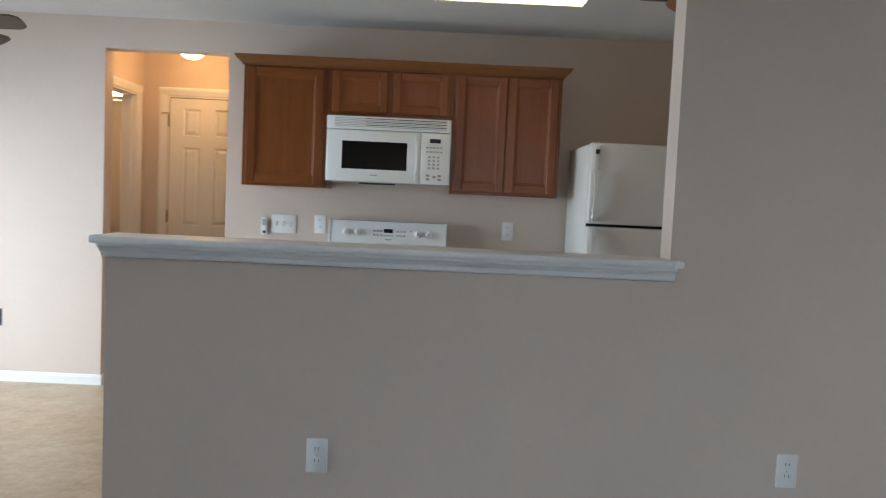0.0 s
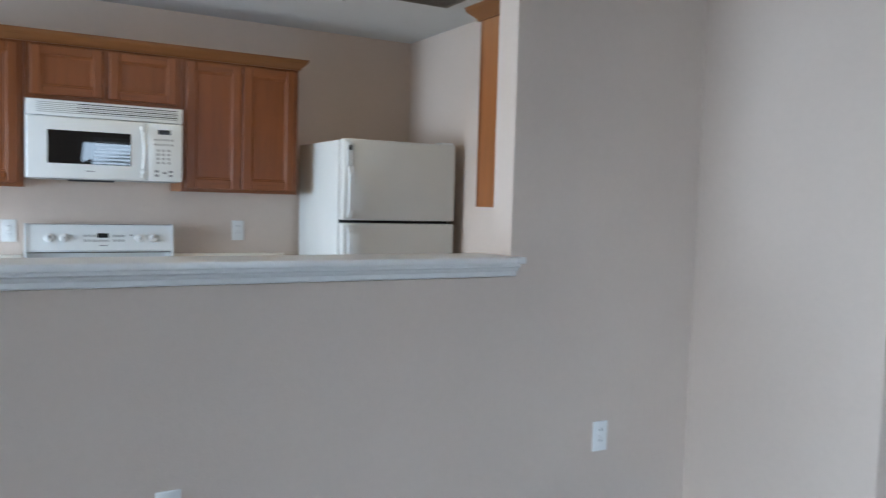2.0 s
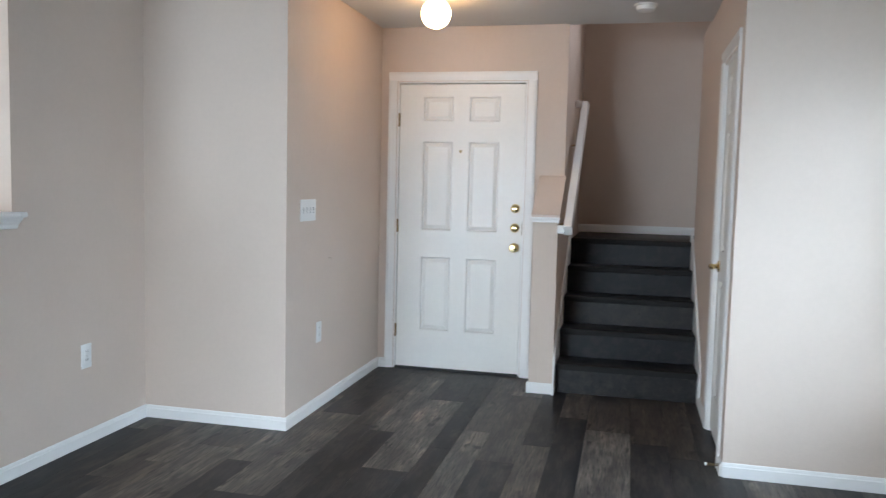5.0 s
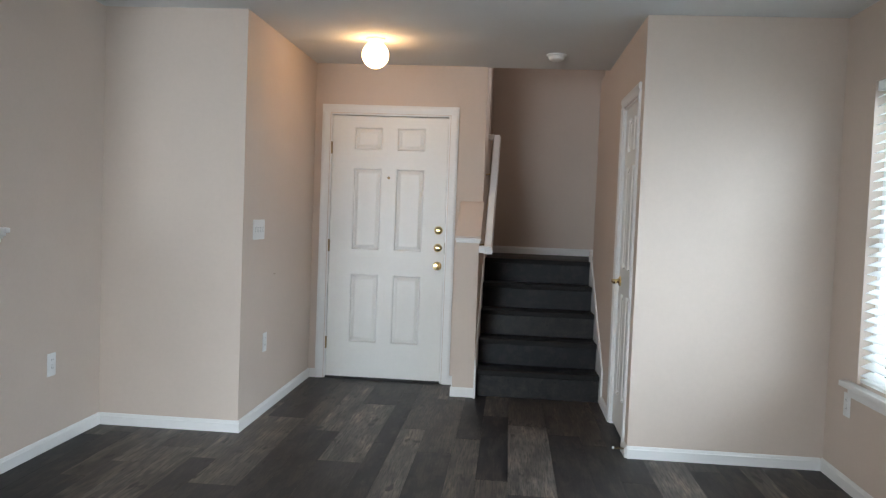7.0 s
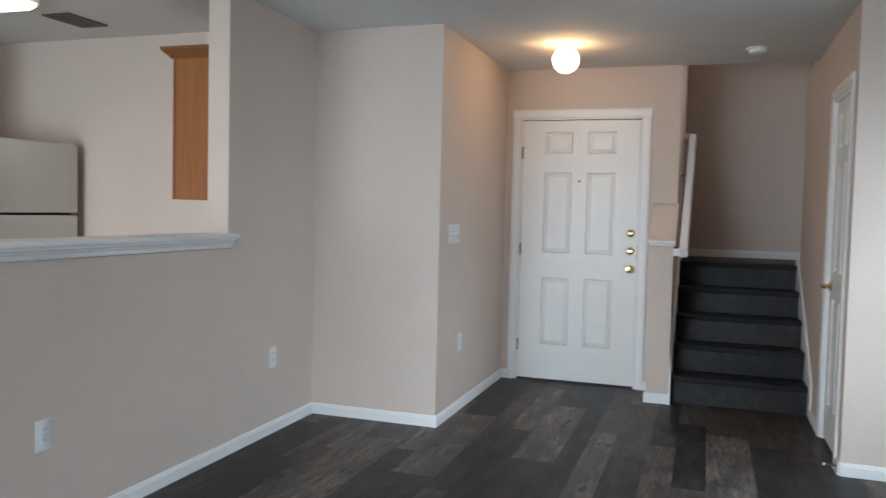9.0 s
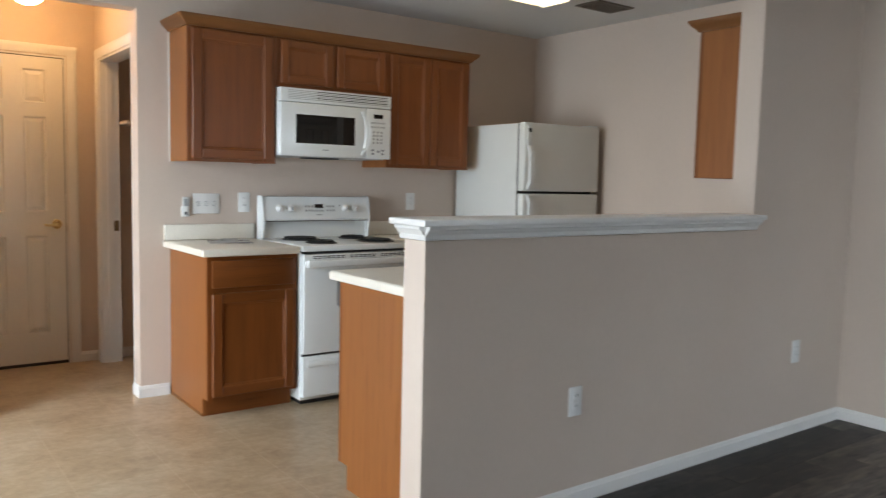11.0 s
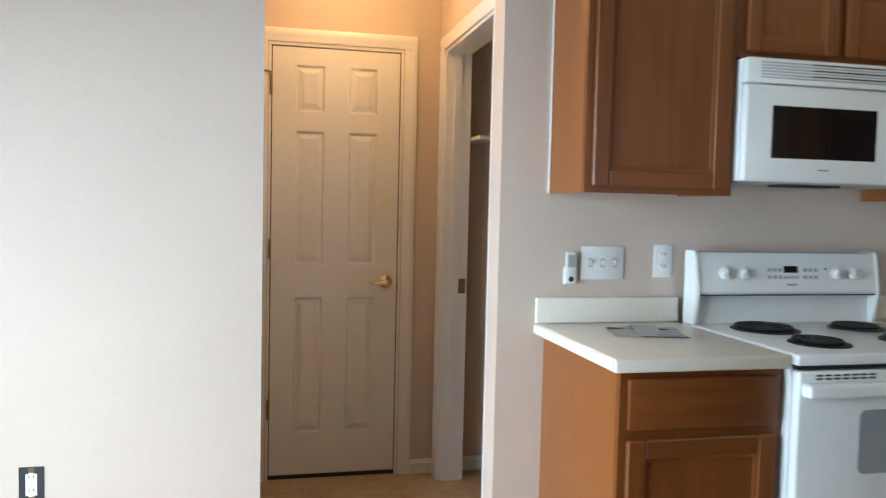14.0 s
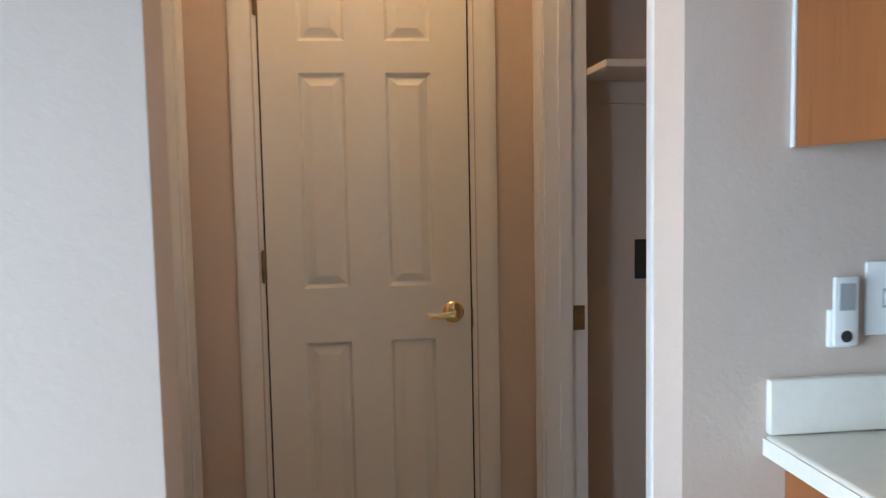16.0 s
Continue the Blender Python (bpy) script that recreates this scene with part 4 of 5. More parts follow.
# ---------------------------------------------------------------- refrigerator
def refrigerator():
    x0, w, h = 2.212, 0.712, 1.683
    f = thing("refrigerator", (x0, K - 0.04, 0), "white top freezer refrigerator with pebbled doors", "refrigerator")
    yb = -0.655
    part("body", boxes((0, w, yb, 0, 0.03, h - 0.006), bevel=0.006, seg=2), M_fridge, f)
    part("base_grille", boxes((0.01, w - 0.01, yb - 0.03, yb + 0.05, 0.0, 0.085)), M_grey, f)
    part("gasket", boxes((0.008, w - 0.008, yb - 0.008, yb + 0.001, 0.09, h - 0.012)), M_black, f)
    for name, z0, z1, h0, h1 in (("freezer_door", 1.232, h, 1.245, 1.53), ("fridge_door", 0.095, 1.216, 0.86, 1.205)):
        door = part(name, boxes((0, w, yb - 0.072, yb - 0.009, z0, z1), bevel=0.012, seg=3), M_fridge, f)
        strip = (h1, z1 - 0.02) if name == "freezer_door" else (z0 + 0.03, h0)
        part("handle_strip", boxes((0.016, 0.052, yb - 0.084, yb - 0.071, *strip), bevel=0.004, seg=2), M_enamel, door, "white flush handle trim strip")
        grip = extruded(bmesh.new(), [(yb - 0.073, h0), (yb - 0.084, h0), (yb - 0.112, h0 + 0.04), (yb - 0.112, h1 - 0.04), (yb - 0.084, h1 + 0.004), (yb - 0.073, h1 + 0.004), (yb - 0.073, h1 - 0.02), (yb - 0.096, h1 - 0.05), (yb - 0.096, h0 + 0.05), (yb - 0.073, h0 + 0.02)], "x", 0.022, 0.050)
        bmesh.ops.bevel(grip, geom=grip.edges[:], offset=0.003, segments=2, affect="EDGES")
        part("handle", grip, M_enamel, door, "white moulded grab handle")
    part("nameplate", boxes((0.024, 0.046, yb - 0.0855, yb - 0.083, h - 0.065, h - 0.038)), M_slot, f)
    part("hinge_cover", boxes((w - 0.09, w - 0.01, yb - 0.06, yb + 0.03, h - 0.006, h + 0.012), bevel=0.004), M_enamel, f)


refrigerator()


# ---------------------------------------------------------------- electrical plates
def outlet(loc, rz, label="white duplex outlet with cover plate", blank=False):
    o = thing("outlet", loc, label, "outlet", "wall outlets", rz=rz)
    if not blank:
        part("plate", boxes((-0.037, 0.037, -0.0055, -0.0003, -0.060, 0.060), bevel=0.003, seg=2), M_plastic, o)
    for s in (-1, 1):
        face = part("receptacle", lathe((0, -0.0045 if not blank else 0.0, s * 0.021), (0, -1, 0), [(0, 0.0165), (0.0025, 0.0165), (0.003, 0.0155), (0.003, 0)], 20), M_plastic, o)
        for x in (-0.0065, 0.0065):
            y = -0.0078 if not blank else -0.0033
            part("slot", boxes((x - 0.0012, x + 0.0012, y, y + 0.004, s * 0.021, s * 0.021 + 0.009)), M_slot, face)
    if blank:
        part("wall_box", boxes((-0.036, 0.036, -0.0012, -0.0002, -0.056, 0.056)), M_slot, o, "dark open box with no cover plate")
        part("strap", boxes((-0.009, 0.009, -0.0022, -0.001, -0.054, 0.054)), M_bronze, o)
        part("receptacle_body", boxes((-0.0165, 0.0165, -0.0026, -0.0012, -0.034, 0.034), bevel=0.0006), M_plastic, o)
    else:
        part("screw", lathe((0, -0.005, 0), (0, -1, 0), [(0, 0.003), (0.0012, 0.003), (0.0015, 0)], 10), M_nickel, o)
    return o


outlet((0.998, 0, 0.424), 0, "white duplex outlet low on the half wall")
outlet((2.640, 0, 0.440), 0, "white duplex outlet low on the pier wall")
outlet((3.575, JY, 0.45), 0, "white duplex outlet low on the entry wall")
outlet((0.610, K, 1.13), 0, "white duplex outlet above the counter beside switches")
outlet((1.838, K, 1.138), 0, "white duplex outlet above the counter near refrigerator")
outlet((2.85, SY, 0.42), 180, "white duplex outlet under the window sill")
outlet((-1.497, K, 0.424), 0, "bare outlet in an open box, cover missing", True)


def switch_plate(loc, n, rz, label):
    s = thing("light_switch", loc, label, "switch", "light switches", rz=rz)
    w = 0.072 + 0.046 * (n - 1)
    part("plate", boxes((-w / 2, w / 2, -0.006, -0.0003, -0.060, 0.060), bevel=0.003, seg=2), M_plastic, s)
    for k in range(n):
        x = (k - (n - 1) / 2) * 0.046
        bm = boxes((x - 0.005, x + 0.005, -0.0068, -0.005, -0.0115, 0.0115))
        extruded(bm, [(-0.006, -0.005), (-0.015, 0.005), (-0.014, 0.010), (-0.006, 0.008)], "x", x - 0.0042, x + 0.0042)
        part("toggle_slot", boxes((x - 0.0075, x + 0.0075, -0.0064, -0.0055, -0.0155, 0.0155)), M_grey, s)
        part("toggle", bm, M_plastic, s)
        for z in (-0.03, 0.03):
            part("screw", lathe((x, -0.0055, z), (0, -1, 0), [(0, 0.003), (0.0012, 0.003), (0.0015, 0)], 8), M_plastic, s)
    return s


switch_plate((0.374, K, 1.122), 3, 0, "white triple toggle switch plate above the counter")
switch_plate((3.402, JY, 1.162), 4, 0, "white four gang switch plate on the entry wall")

remote = thing("fan_remote", (0.250, K, 1.045), "white fan remote in a wall holder", "remote control")
part("holder", boxes((-0.024, 0.024, -0.012, -0.0005, 0, 0.062), bevel=0.004, seg=2), M_plastic, remote)
part("remote_body", boxes((-0.021, 0.021, -0.021, -0.012, 0.004, 0.116), bevel=0.004, seg=2), M_plastic, remote)
part("display", boxes((-0.013, 0.013, -0.0222, -0.02, 0.062, 0.105)), M_grey, remote)
part("button", lathe((0, -0.0205, 0.020), (0, -1, 0), [(0, 0.010), (0.002, 0.009), (0.002, 0)], 16), M_slot, remote)

flyer = thing("flyer", (0.425, 2.19, BASE_H + 0.0402), "creased printed paper flyer lying on the counter", "paper", rz=-12)
bm = bmesh.new()
nx, ny = 10, 6
grid = [[bm.verts.new((-0.12 + 0.24 * i / nx, -0.085 + 0.17 * j / ny, 0.0012 + 0.016 * max(0, j / ny - 0.45) ** 1.5 * (0.4 + math.sin(i * 0.5) ** 2))) for j in range(ny + 1)] for i in range(nx + 1)]
for i in range(nx):
    for j in range(ny):
        bm.faces.new((grid[i][j], grid[i + 1][j], grid[i + 1][j + 1], grid[i][j + 1]))
part("sheet", bm, M_paper, flyer)
bm = bmesh.new()
rim = [(0.012 + 0.085 * k / 8, 0.0026 + 0.016 * math.sin(math.pi * k / 8) ** 0.8) for k in range(9)]
rim = rim + [(y, z - 0.0007) for y, z in reversed(rim)]
extruded(bm, rim, "x", -0.03, 0.055)
bmesh.ops.transform(bm, matrix=pose(0, 0.0, 0, 0, 0, 9), verts=bm.verts)
part("curled_leaf", bm, M_paper, flyer, "pale grey leaf curling up off the counter")
part("dark_border", boxes((-0.035, 0.118, -0.084, -0.077, 0.0016, 0.0032)), M_slot, flyer, "printed black border along the edge")
part("printed_panel", boxes((-0.115, 0.118, 0.052, 0.080, 0.0040, 0.0062)), M_slot, flyer, "dark printed band")
part("printed_lines", boxes((0.03, 0.105, -0.06, -0.055, 0.0016, 0.0022), (0.03, 0.105, -0.045, -0.04, 0.0016, 0.0022), (0.03, 0.08, -0.03, -0.025, 0.0016, 0.0022)), M_grey, flyer)

# ---------------------------------------------------------------- ceiling fixtures
fl = thing("fluorescent_light", (1.47, 1.13, CEIL), "white wraparound fluorescent ceiling light, lit", "ceiling light")
part("housing", boxes((-0.61, 0.61, 0.0, 0.31, -0.03, -0.0005), bevel=0.004), M_enamel, fl)
lens = [(0.012, -0.030), (0.022, -0.050), (0.055, -0.062), (0.255, -0.062), (0.288, -0.050), (0.298, -0.030)]
part("lens", extruded(bmesh.new(), lens, "x", -0.595, 0.595), M_tube, fl, "glowing white acrylic lens")
for x in (-0.61, 0.597):
    part("end_cap", extruded(bmesh.new(), [(0.0, -0.028), (0.014, -0.054), (0.05, -0.067), (0.26, -0.067), (0.296, -0.054), (0.31, -0.028)], "x", x, x + 0.013), M_enamel, fl)

vent = thing("ceiling_vent", (2.53, 1.32, CEIL), "brown dusty metal ceiling air vent", "vent")
part("frame", boxes((-0.16, 0.16, -0.10, -0.08, -0.010, -0.0005), (-0.16, 0.16, 0.08, 0.10, -0.010, -0.0005), (-0.16, -0.14, -0.08, 0.08, -0.010, -0.0005), (0.14, 0.16, -0.08, 0.08, -0.010, -0.0005), bevel=0.002), M_vent, vent)
part("backing", boxes((-0.14, 0.14, -0.08, 0.08, -0.0025, -0.0006)), M_slot, vent)
for k in range(9):
    y = -0.072 + k * 0.018
    part("slat", boxes((-0.14, 0.14, y - 0.005, y + 0.005, -0.008, -0.006)), M_vent, vent)

smoke = thing("smoke_detector", (4.2, -2.61, CEIL), "round white ceiling smoke detector", "smoke detector")
part("base", lathe((0, 0, -0.0005), (0, 0, -1), [(0, 0.068), (0.010, 0.068), (0.012, 0.064)], 28), M_plastic, smoke)
part("cover", lathe((0, 0, -0.012), (0, 0, -1), [(0, 0.056), (0.020, 0.052), (0.028, 0.040), (0.030, 0)], 28), M_plastic, smoke)

gl = thing("globe_light", (3.82, -1.435, CEIL), "lit white glass globe ceiling light in the entry", "ceiling light")
part("canopy", lathe((0, 0, -0.0005), (0, 0, -1), [(0, 0.062), (0.012, 0.062), (0.020, 0.050), (0.026, 0.046)], 28), M_plastic, gl)
part("globe", lathe((0, 0, -0.022), (0, 0, -1), [(0, 0.046)] + [(0.082 - 0.086 * math.cos(a), 0.086 * math.sin(a)) for a in [0.55 + k * (math.pi - 0.55) / 12 for k in range(12)]] + [(0.168, 0)], 32), M_globe, gl, "glowing warm white glass globe")

hl = thing("dome_light", (-0.455, 3.07, CEIL), "lit frosted glass globe light on the hall ceiling", "ceiling light")
part("canopy", lathe((0, 0, -0.0005), (0, 0, -1), [(0, 0.075), (0.012, 0.075), (0.018, 0.062), (0.024, 0.058)], 28), M_plastic, hl)
part("globe", lathe((0, 0, -0.022), (0, 0, -1), [(0, 0.056)] + [(0.060 - 0.068 * math.cos(a), 0.092 * math.sin(a)) for a in [0.62 + k * (math.pi - 0.62) / 12 for k in range(12)]] + [(0.128, 0)], 32), M_dome, hl, "glowing warm frosted glass globe")

# ---------------------------------------------------------------- ceiling fan
fan = thing("ceiling_fan", (-1.45, 1.46, CEIL), "dark wooden ceiling fan over the dining area", "fan")
part("canopy", lathe((0, 0, -0.0005), (0, 0, -1), [(0, 0.07), (0.02, 0.07), (0.05, 0.03), (0.055, 0)], 28), M_fanmetal, fan)
part("downrod", lathe((0, 0, -0.05), (0, 0, -1), [(0, 0.012), (0.14, 0.012)], 14), M_fanmetal, fan)
part("motor", lathe((0, 0, -0.18), (0, 0, -1), [(0, 0.03), (0.02, 0.10), (0.06, 0.125), (0.12, 0.12), (0.15, 0.07), (0.16, 0)], 32), M_fanmetal, fan)
for k in range(5):
    a = radians(-1 + 72 * k)
    bm = bmesh.new()
    outline = [(0.20, -0.045), (0.24, -0.055), (0.52, -0.068), (0.60, -0.066), (0.635, -0.045), (0.64, 0.0), (0.635, 0.045), (0.60, 0.066), (0.52, 0.068), (0.24, 0.055), (0.20, 0.045)]
    extruded(bm, outline, "z", -0.004, 0.004)
    bmesh.ops.transform(bm, matrix=pose(0, 0, -0.26, 0, 0, math.degrees(a)) @ pose(0, 0, 0, -20, 0, 0), verts=bm.verts)
    blade = part("blade", bm, M_fanblade, fan)
    bm = boxes((0.09, 0.26, -0.018, 0.018, -0.010, -0.004), bevel=0.002)
    bmesh.ops.transform(bm, matrix=pose(0, 0, -0.26, 0, 0, math.degrees(a)), verts=bm.verts)
    part("blade_iron", bm, M_fanmetal, blade)

# ---------------------------------------------------------------- street window with blinds
wx0, wx1, wz0, wz1 = WIN
win = thing("window_1", (wx0, SY, wz0), "white vinyl single hung window with horizontal blinds", "window", kind="structure", rz=0)
W_, H_ = wx1 - wx0, wz1 - wz0
part("window_frame", boxes((0, 0.04, -T + 0.01, -T + 0.06, 0, H_), (W_ - 0.04, W_, -T + 0.01, -T + 0.06, 0, H_), (0.04, W_ - 0.04, -T + 0.01, -T + 0.06, 0, 0.045), (0.04, W_ - 0.04, -T + 0.01, -T + 0.06, H_ - 0.04, H_), (0.04, W_ - 0.04, -T + 0.015, -T + 0.055, H_ / 2 - 0.02, H_ / 2 + 0.02), bevel=0.003), M_vinyl, win)
for a, b in ((0.045, H_ / 2 - 0.02), (H_ / 2 + 0.02, H_ - 0.04)):
    pane = part("pane", boxes((0.04, W_ - 0.04, -T + 0.03, -T + 0.035, a, b)), M_glass, win)
    pane.visible_shadow = False
part("window_sill", boxes((-0.11, W_ + 0.11, -0.055, 0.045, -0.03, -0.0008), bevel=0.006, seg=2), M_trim, win, "white painted wooden window sill")
part("apron", boxes((-0.07, W_ + 0.07, 0.0005, 0.014, -0.075, -0.0305), bevel=0.003), M_trim, win)
blind = thing("window_blind", (wx0, SY, wz0), "white horizontal slat blind, slats tilted open", "blind")
part("head_rail", boxes((0.012, W_ - 0.012, -0.050, -0.004, H_ - 0.052, H_ - 0.002), bevel=0.004), M_blind, blind)
part("bottom_rail", boxes((0.014, W_ - 0.014, -0.052, -0.006, 0.012, 0.030), bevel=0.004), M_blind, blind)
slat = boxes((0.014, W_ - 0.014, -0.0235, 0.0235, -0.0014, 0.0014))
bmesh.ops.transform(slat, matrix=pose(0, 0, 0, -26, 0, 0), verts=slat.verts)
slat_mesh = finish(slat, "slat", M_blind)
for k in range(31):
    ob = new("slat", slat_mesh)
    ob.parent = blind
    ob.location = (0, -0.029, 0.055 + k * (H_ - 0.125) / 30)
for x in (0.18, W_ - 0.18):
    part("ladder_cord", boxes((x - 0.001, x + 0.001, -0.054, -0.0525, 0.02, H_ - 0.05)), M_blind, blind)

sky_card = solid("backdrop", boxes((-1.5, 8.0, -14.02, -14.0, -0.2, 3.4)), glow("overcast_distance", (0.9, 0.95, 1.0), 1.6), "pale overcast distance beyond the street window", "backdrop")

# unseen window, added so that light reaches the stairwell from above
upper = thing("added_stair_window", (5.0, RY - 0.15 - T, 3.1), "unseen white framed window added high up to light the stairs", "window", kind="structure")
part("window_frame", boxes((0, 0.05, 0.02, 0.08, 0, 1.2), (0.85, 0.9, 0.02, 0.08, 0, 1.2), (0.05, 0.85, 0.02, 0.08, 0, 0.05), (0.05, 0.85, 0.02, 0.08, 1.15, 1.2)), M_vinyl, upper)
pane = part("pane", boxes((0.05, 0.85, 0.045, 0.05, 0.05, 1.15)), M_glass, upper)
pane.visible_shadow = False

# ---------------------------------------------------------------- patio door
pat = thing("patio_door", (WX, PAT[0], 0), "white framed sliding glass patio door", "door", kind="structure", rz=90)
pwid = PAT[1] - PAT[0]
for a, b, y in ((0, pwid / 2 + 0.03, 0.075), (pwid / 2 - 0.03, pwid, 0.03)):
    part("sash", boxes((a, a + 0.06, y, y + 0.035, 0, 2.05), (b - 0.06, b, y, y + 0.035, 0, 2.05), (a + 0.06, b - 0.06, y, y + 0.035, 0, 0.07), (a + 0.06, b - 0.06, y, y + 0.035, 1.98, 2.05), bevel=0.003), M_vinyl, pat)
    pane = part("pane", boxes((a + 0.06, b - 0.06, y + 0.014, y + 0.019, 0.07, 1.98)), M_glass, pat)
    pane.visible_shadow = False

# west window of the living room, unseen and added to carry daylight to the entry
wwin = thing("added_west_window", (WX, WIN_W[0], WIN_W[2]), "unseen white vinyl window added in the west wall for daylight", "window", kind="structure", rz=90)
ww, wh = WIN_W[1] - WIN_W[0], WIN_W[3] - WIN_W[2]
part("window_frame", boxes((0, 0.04, 0.06, 0.11, 0, wh), (ww - 0.04, ww, 0.06, 0.11, 0, wh), (0.04, ww - 0.04, 0.06, 0.11, 0, 0.045), (0.04, ww - 0.04, 0.06, 0.11, wh - 0.04, wh), (ww / 2 - 0.02, ww / 2 + 0.02, 0.065, 0.105, 0.045, wh - 0.04), bevel=0.003), M_vinyl, wwin)
for a, b in ((0.04, ww / 2 - 0.02), (ww / 2 + 0.02, ww - 0.04)):
    pane = part("pane", boxes((a, b, 0.083, 0.088, 0.045, wh - 0.04)), M_glass, wwin)
    pane.visible_shadow = False
part("window_sill", boxes((-0.06, ww + 0.06, -0.045, 0.055, -0.03, -0.0008), bevel=0.006, seg=2), M_trim, wwin)

# ---------------------------------------------------------------- bathroom and pantry beyond the hall
mir = thing("bathroom_mirror", (-1.49, HALL_Y, 1.0), "frameless wall mirror under the vanity light", "mirror")
part("backing", boxes((-0.365, 0.365, -0.004, -0.0005, 0.0, 0.985)), M_slot, mir)
part("glass", boxes((-0.365, 0.365, -0.0085, -0.0043, 0.0, 0.985), bevel=0.001), M_mirror, mir, "silvered mirror glass")
for x in (-0.22, 0.22):
    part("clip", boxes((x - 0.01, x + 0.01, -0.012, -0.0005, -0.012, 0.006), bevel=0.002), M_nickel, mir)
vc = thing("vanity_cabinet", (-1.50, HALL_Y - 0.001, 0), "stained oak vanity with a white top under the mirror", "cabinet")
part("body", boxes((-0.37, 0.37, -0.50, 0, 0.09, 0.79), bevel=0.003), M_oak, vc)
part("toe_kick", boxes((-0.37, 0.37, -0.43, 0, 0, 0.0895)), M_oak_x, vc)
for x in (-0.355, 0.01):
    door = part("door", boxes((x, x + 0.345, -0.520, -0.501, 0.12, 0.76), bevel=0.006, seg=2), M_oak, vc)
    part("raised_panel", boxes((x + 0.055, x + 0.29, -0.524, -0.5195, 0.18, 0.70), bevel=0.003), M_oak, door)
part("vanity_top", boxes((-0.385, 0.385, -0.53, 0, 0.791, 0.825), (-0.385, 0.385, -0.02, 0, 0.825, 0.92), bevel=0.006, seg=2), M_laminate, vc, "white moulded vanity top")
van = thing("vanity_light", (-1.42, HALL_Y, 2.06), "chrome vanity light bar with lit round bulbs", "wall light")
part("back_plate", boxes((-0.29, 0.29, -0.03, -0.0005, -0.05, 0.05), bevel=0.006), M_nickel, van)
for x in (-0.17, -0.06, 0.06, 0.17, 0.24):
    part("bulb", lathe((x, -0.03, 0), (0, -1, 0), [(0, 0.016), (0.015, 0.02)] + [(0.055 - 0.04 * math.cos(a), 0.04 * math.sin(a)) for a in [0.6 + k * 0.28 for k in range(9)]] + [(0.095, 0)], 18), M_bulb, van)

sh = thing("pantry_shelf", (0.137, PANTRY_Y, 1.616), "painted wooden pantry shelf on wall cleats", "shelf")
part("board", boxes((0.0, 1.242, -0.30, -0.0005, 0, 0.019), bevel=0.002), M_wall, sh)
part("cleat", boxes((0.02, 1.22, -0.019, -0.0008, -0.065, -0.0003)), M_wall, sh)
part("bracket", extruded(bmesh.new(), [(-0.001, -0.066), (-0.001, -0.24), (-0.03, -0.24), (-0.26, -0.02), (-0.26, -0.0005), (-0.02, -0.0005), (-0.02, -0.066)], "x", 0.36, 0.38), M_wall, sh)
box = thing("wall_jack", (0.360, PANTRY_Y, 1.084), "dark wall plate inside the pantry", "wall plate")
part("plate", boxes((-0.036, 0.036, -0.006, -0.0004, -0.06, 0.06), bevel=0.003), M_slot, box)

nail = thing("wall_nail", (3.729, JY, 0.87), "small dark nail stuck in the entry wall", "nail")
part("shank", lathe((0, 0.004, 0), (0, -1, 0), [(0, 0.0015), (0.014, 0.0015), (0.0142, 0.004), (0.0155, 0.004), (0.016, 0)], 10), M_bronze, nail)

stop = thing("door_stop", (RX + 0.022, RY, 0.045), "white tipped spring door stop on the baseboard", "door stop")
part("spring", tube(bmesh.new(), [(0, 0.014 + 0.052 * k / 60, 0) if k == 0 else (0.006 * math.cos(k), 0.014 + 0.052 * k / 60, 0.006 * math.sin(k)) for k in range(61)], 0.0015, 5), M_bronze, stop)
part("tip", lathe((0, 0.066, 0), (0, 1, 0), [(0, 0.007), (0.010, 0.008), (0.012, 0)], 12), M_plastic, stop)

# ---------------------------------------------------------------- plank floor, board by board
PL = 1.22
rng = random.Random(5)
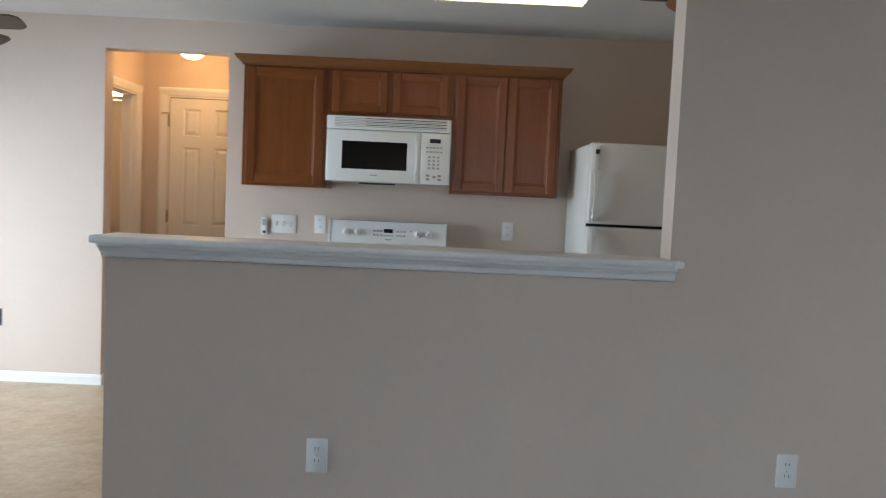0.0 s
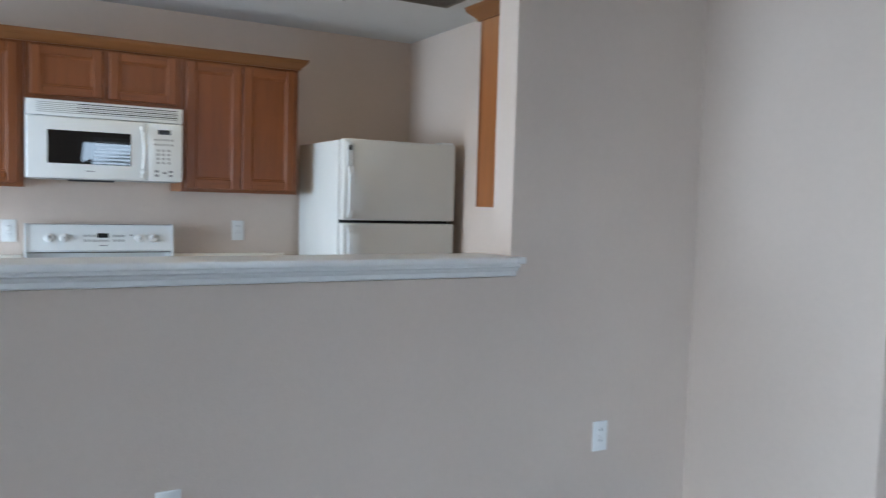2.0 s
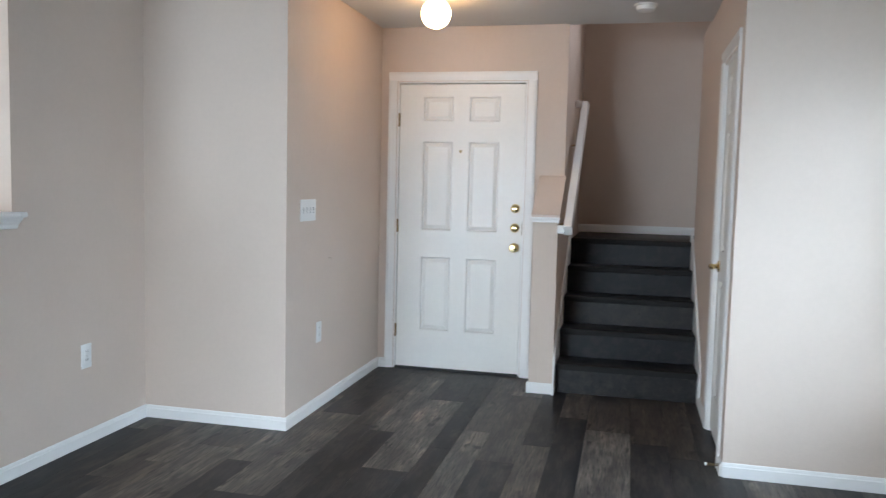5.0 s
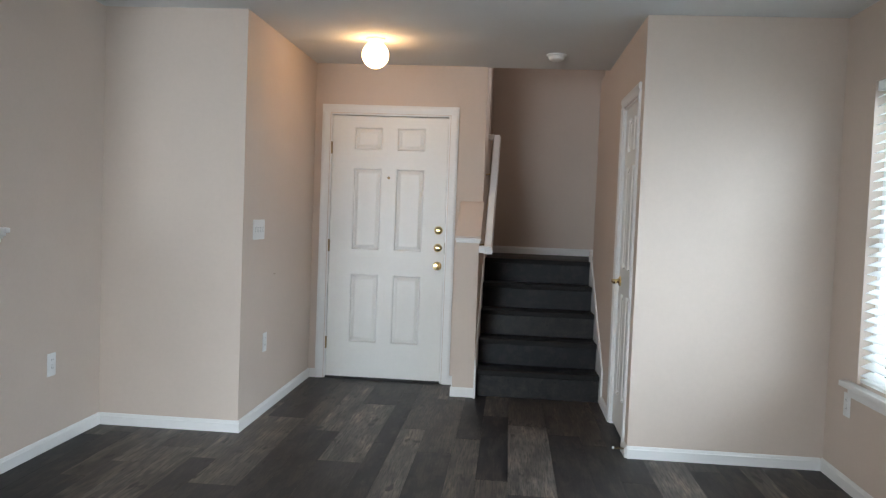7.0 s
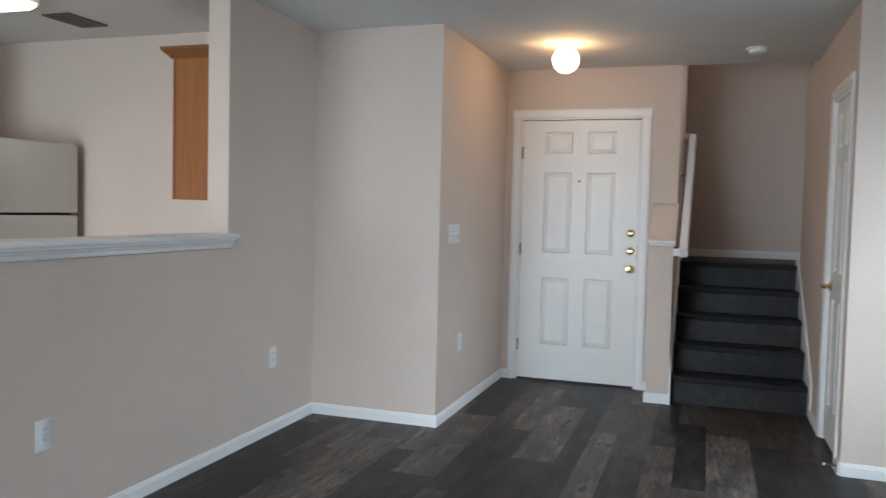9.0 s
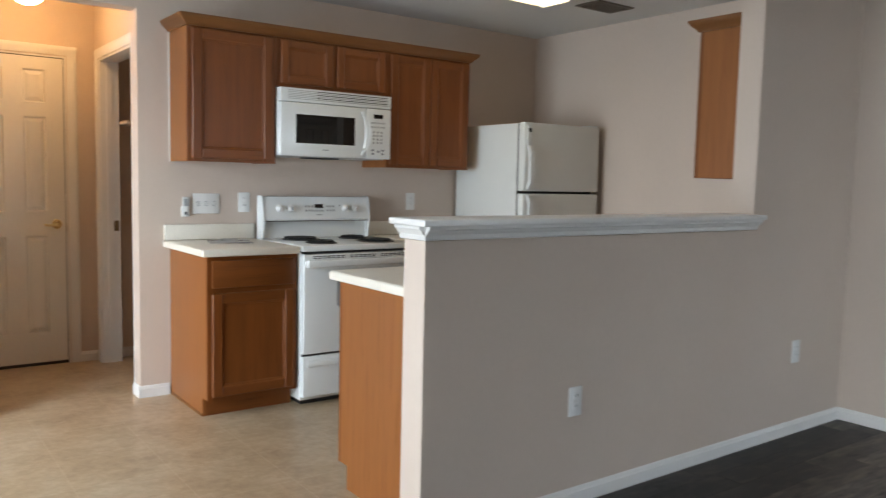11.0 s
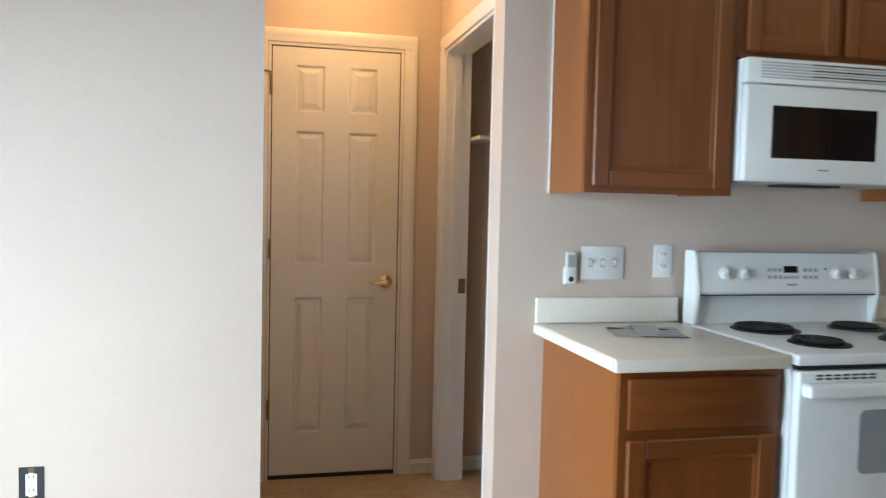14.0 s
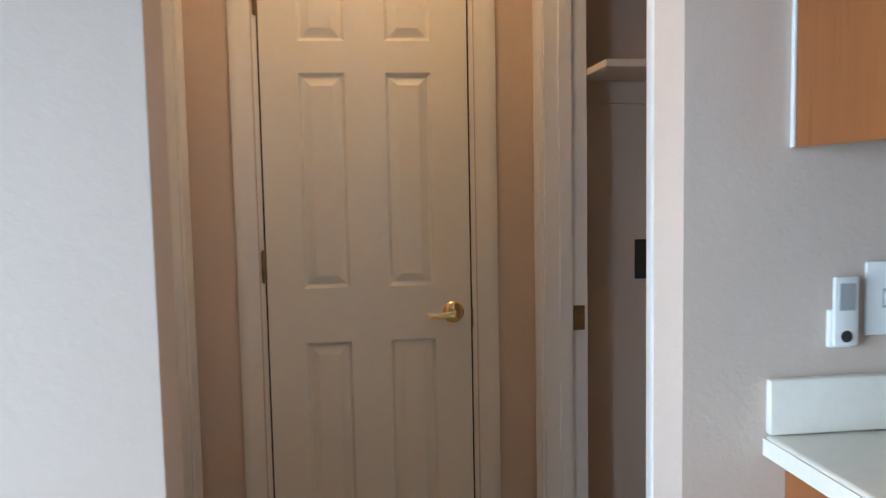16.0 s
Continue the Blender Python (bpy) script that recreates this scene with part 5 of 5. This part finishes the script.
# boards of three widths: the far edge of each row, one end joint, and the tones before and after it
ROWS = [
    (-0.135, 1.70, "DD"), (-0.270, 3.00, "DM"), (-0.400, 2.285, "DM"), (-0.525, 2.52, "ML"), (-0.760, 2.80, "LM"),
    (-0.890, 2.65, "DL"), (-1.125, 2.29, "DL"), (-1.250, 3.35, "DM"), (-1.400, 2.05, "DD"), (-1.630, 2.735, "DL"),
    (-1.745, 3.10, "DD"), (-1.890, 3.42, "LM"), (-2.080, 2.985, "DM"), (-2.225, 3.28, "MD"), (-2.385, 2.60, "MD"),
    (-2.620, 3.635, "LM"), (-2.810, 2.25, "DD"), (-2.950, 3.30, "DM"), (-3.120, 2.70, "DD"), (-3.335, 3.45, "LD"),
    (-3.500, 2.95, "DM"), (-3.620, 2.40, "MD"), (-3.740, 3.20, "LD"), (-3.930, 2.10, "DM"), (-4.170, 2.80, "MD"),
]


def plank_mesh(length, width, material):
    g = 0.0002
    bm = bmesh.new()
    b = 0.0006
    lo = [bm.verts.new(p) for p in ((g, g, -0.0044), (length - g, g, -0.0044), (length - g, width - g, -0.0044), (g, width - g, -0.0044))]
    mid = [bm.verts.new(p) for p in ((g, g, -b), (length - g, g, -b), (length - g, width - g, -b), (g, width - g, -b))]
    up = [bm.verts.new(p) for p in ((g + b, g + b, 0), (length - g - b, g + b, 0), (length - g - b, width - g - b, 0), (g + b, width - g - b, 0))]
    for p_, q_ in ((lo, mid), (mid, up)):
        for k in range(4):
            bm.faces.new((p_[k], p_[(k + 1) % 4], q_[(k + 1) % 4], q_[k]))
    bm.faces.new(up)
    return finish(bm, "plank", material)


top_y = -0.003
for low_y, joint, tones in ROWS:
    xmax = JX + 0.05 if low_y > JY else (DX + 0.05 if top_y > RY else RX + 0.05)
    x = joint - 5 * PL
    while x < xmax:
        a, b = max(x, WX - 0.05), min(x + PL, xmax)
        if b - a > 0.02:
            k = round((x - joint) / PL)
            tone = tones[k + 1] if k in (-1, 0) else rng.choice("DDML")
            ob = new("plank", plank_mesh(b - a, top_y - low_y, M_planks[tone]))
            ob.parent = floor_living
            ob.location = (a, low_y, 0)
        x += PL
    top_y = low_y
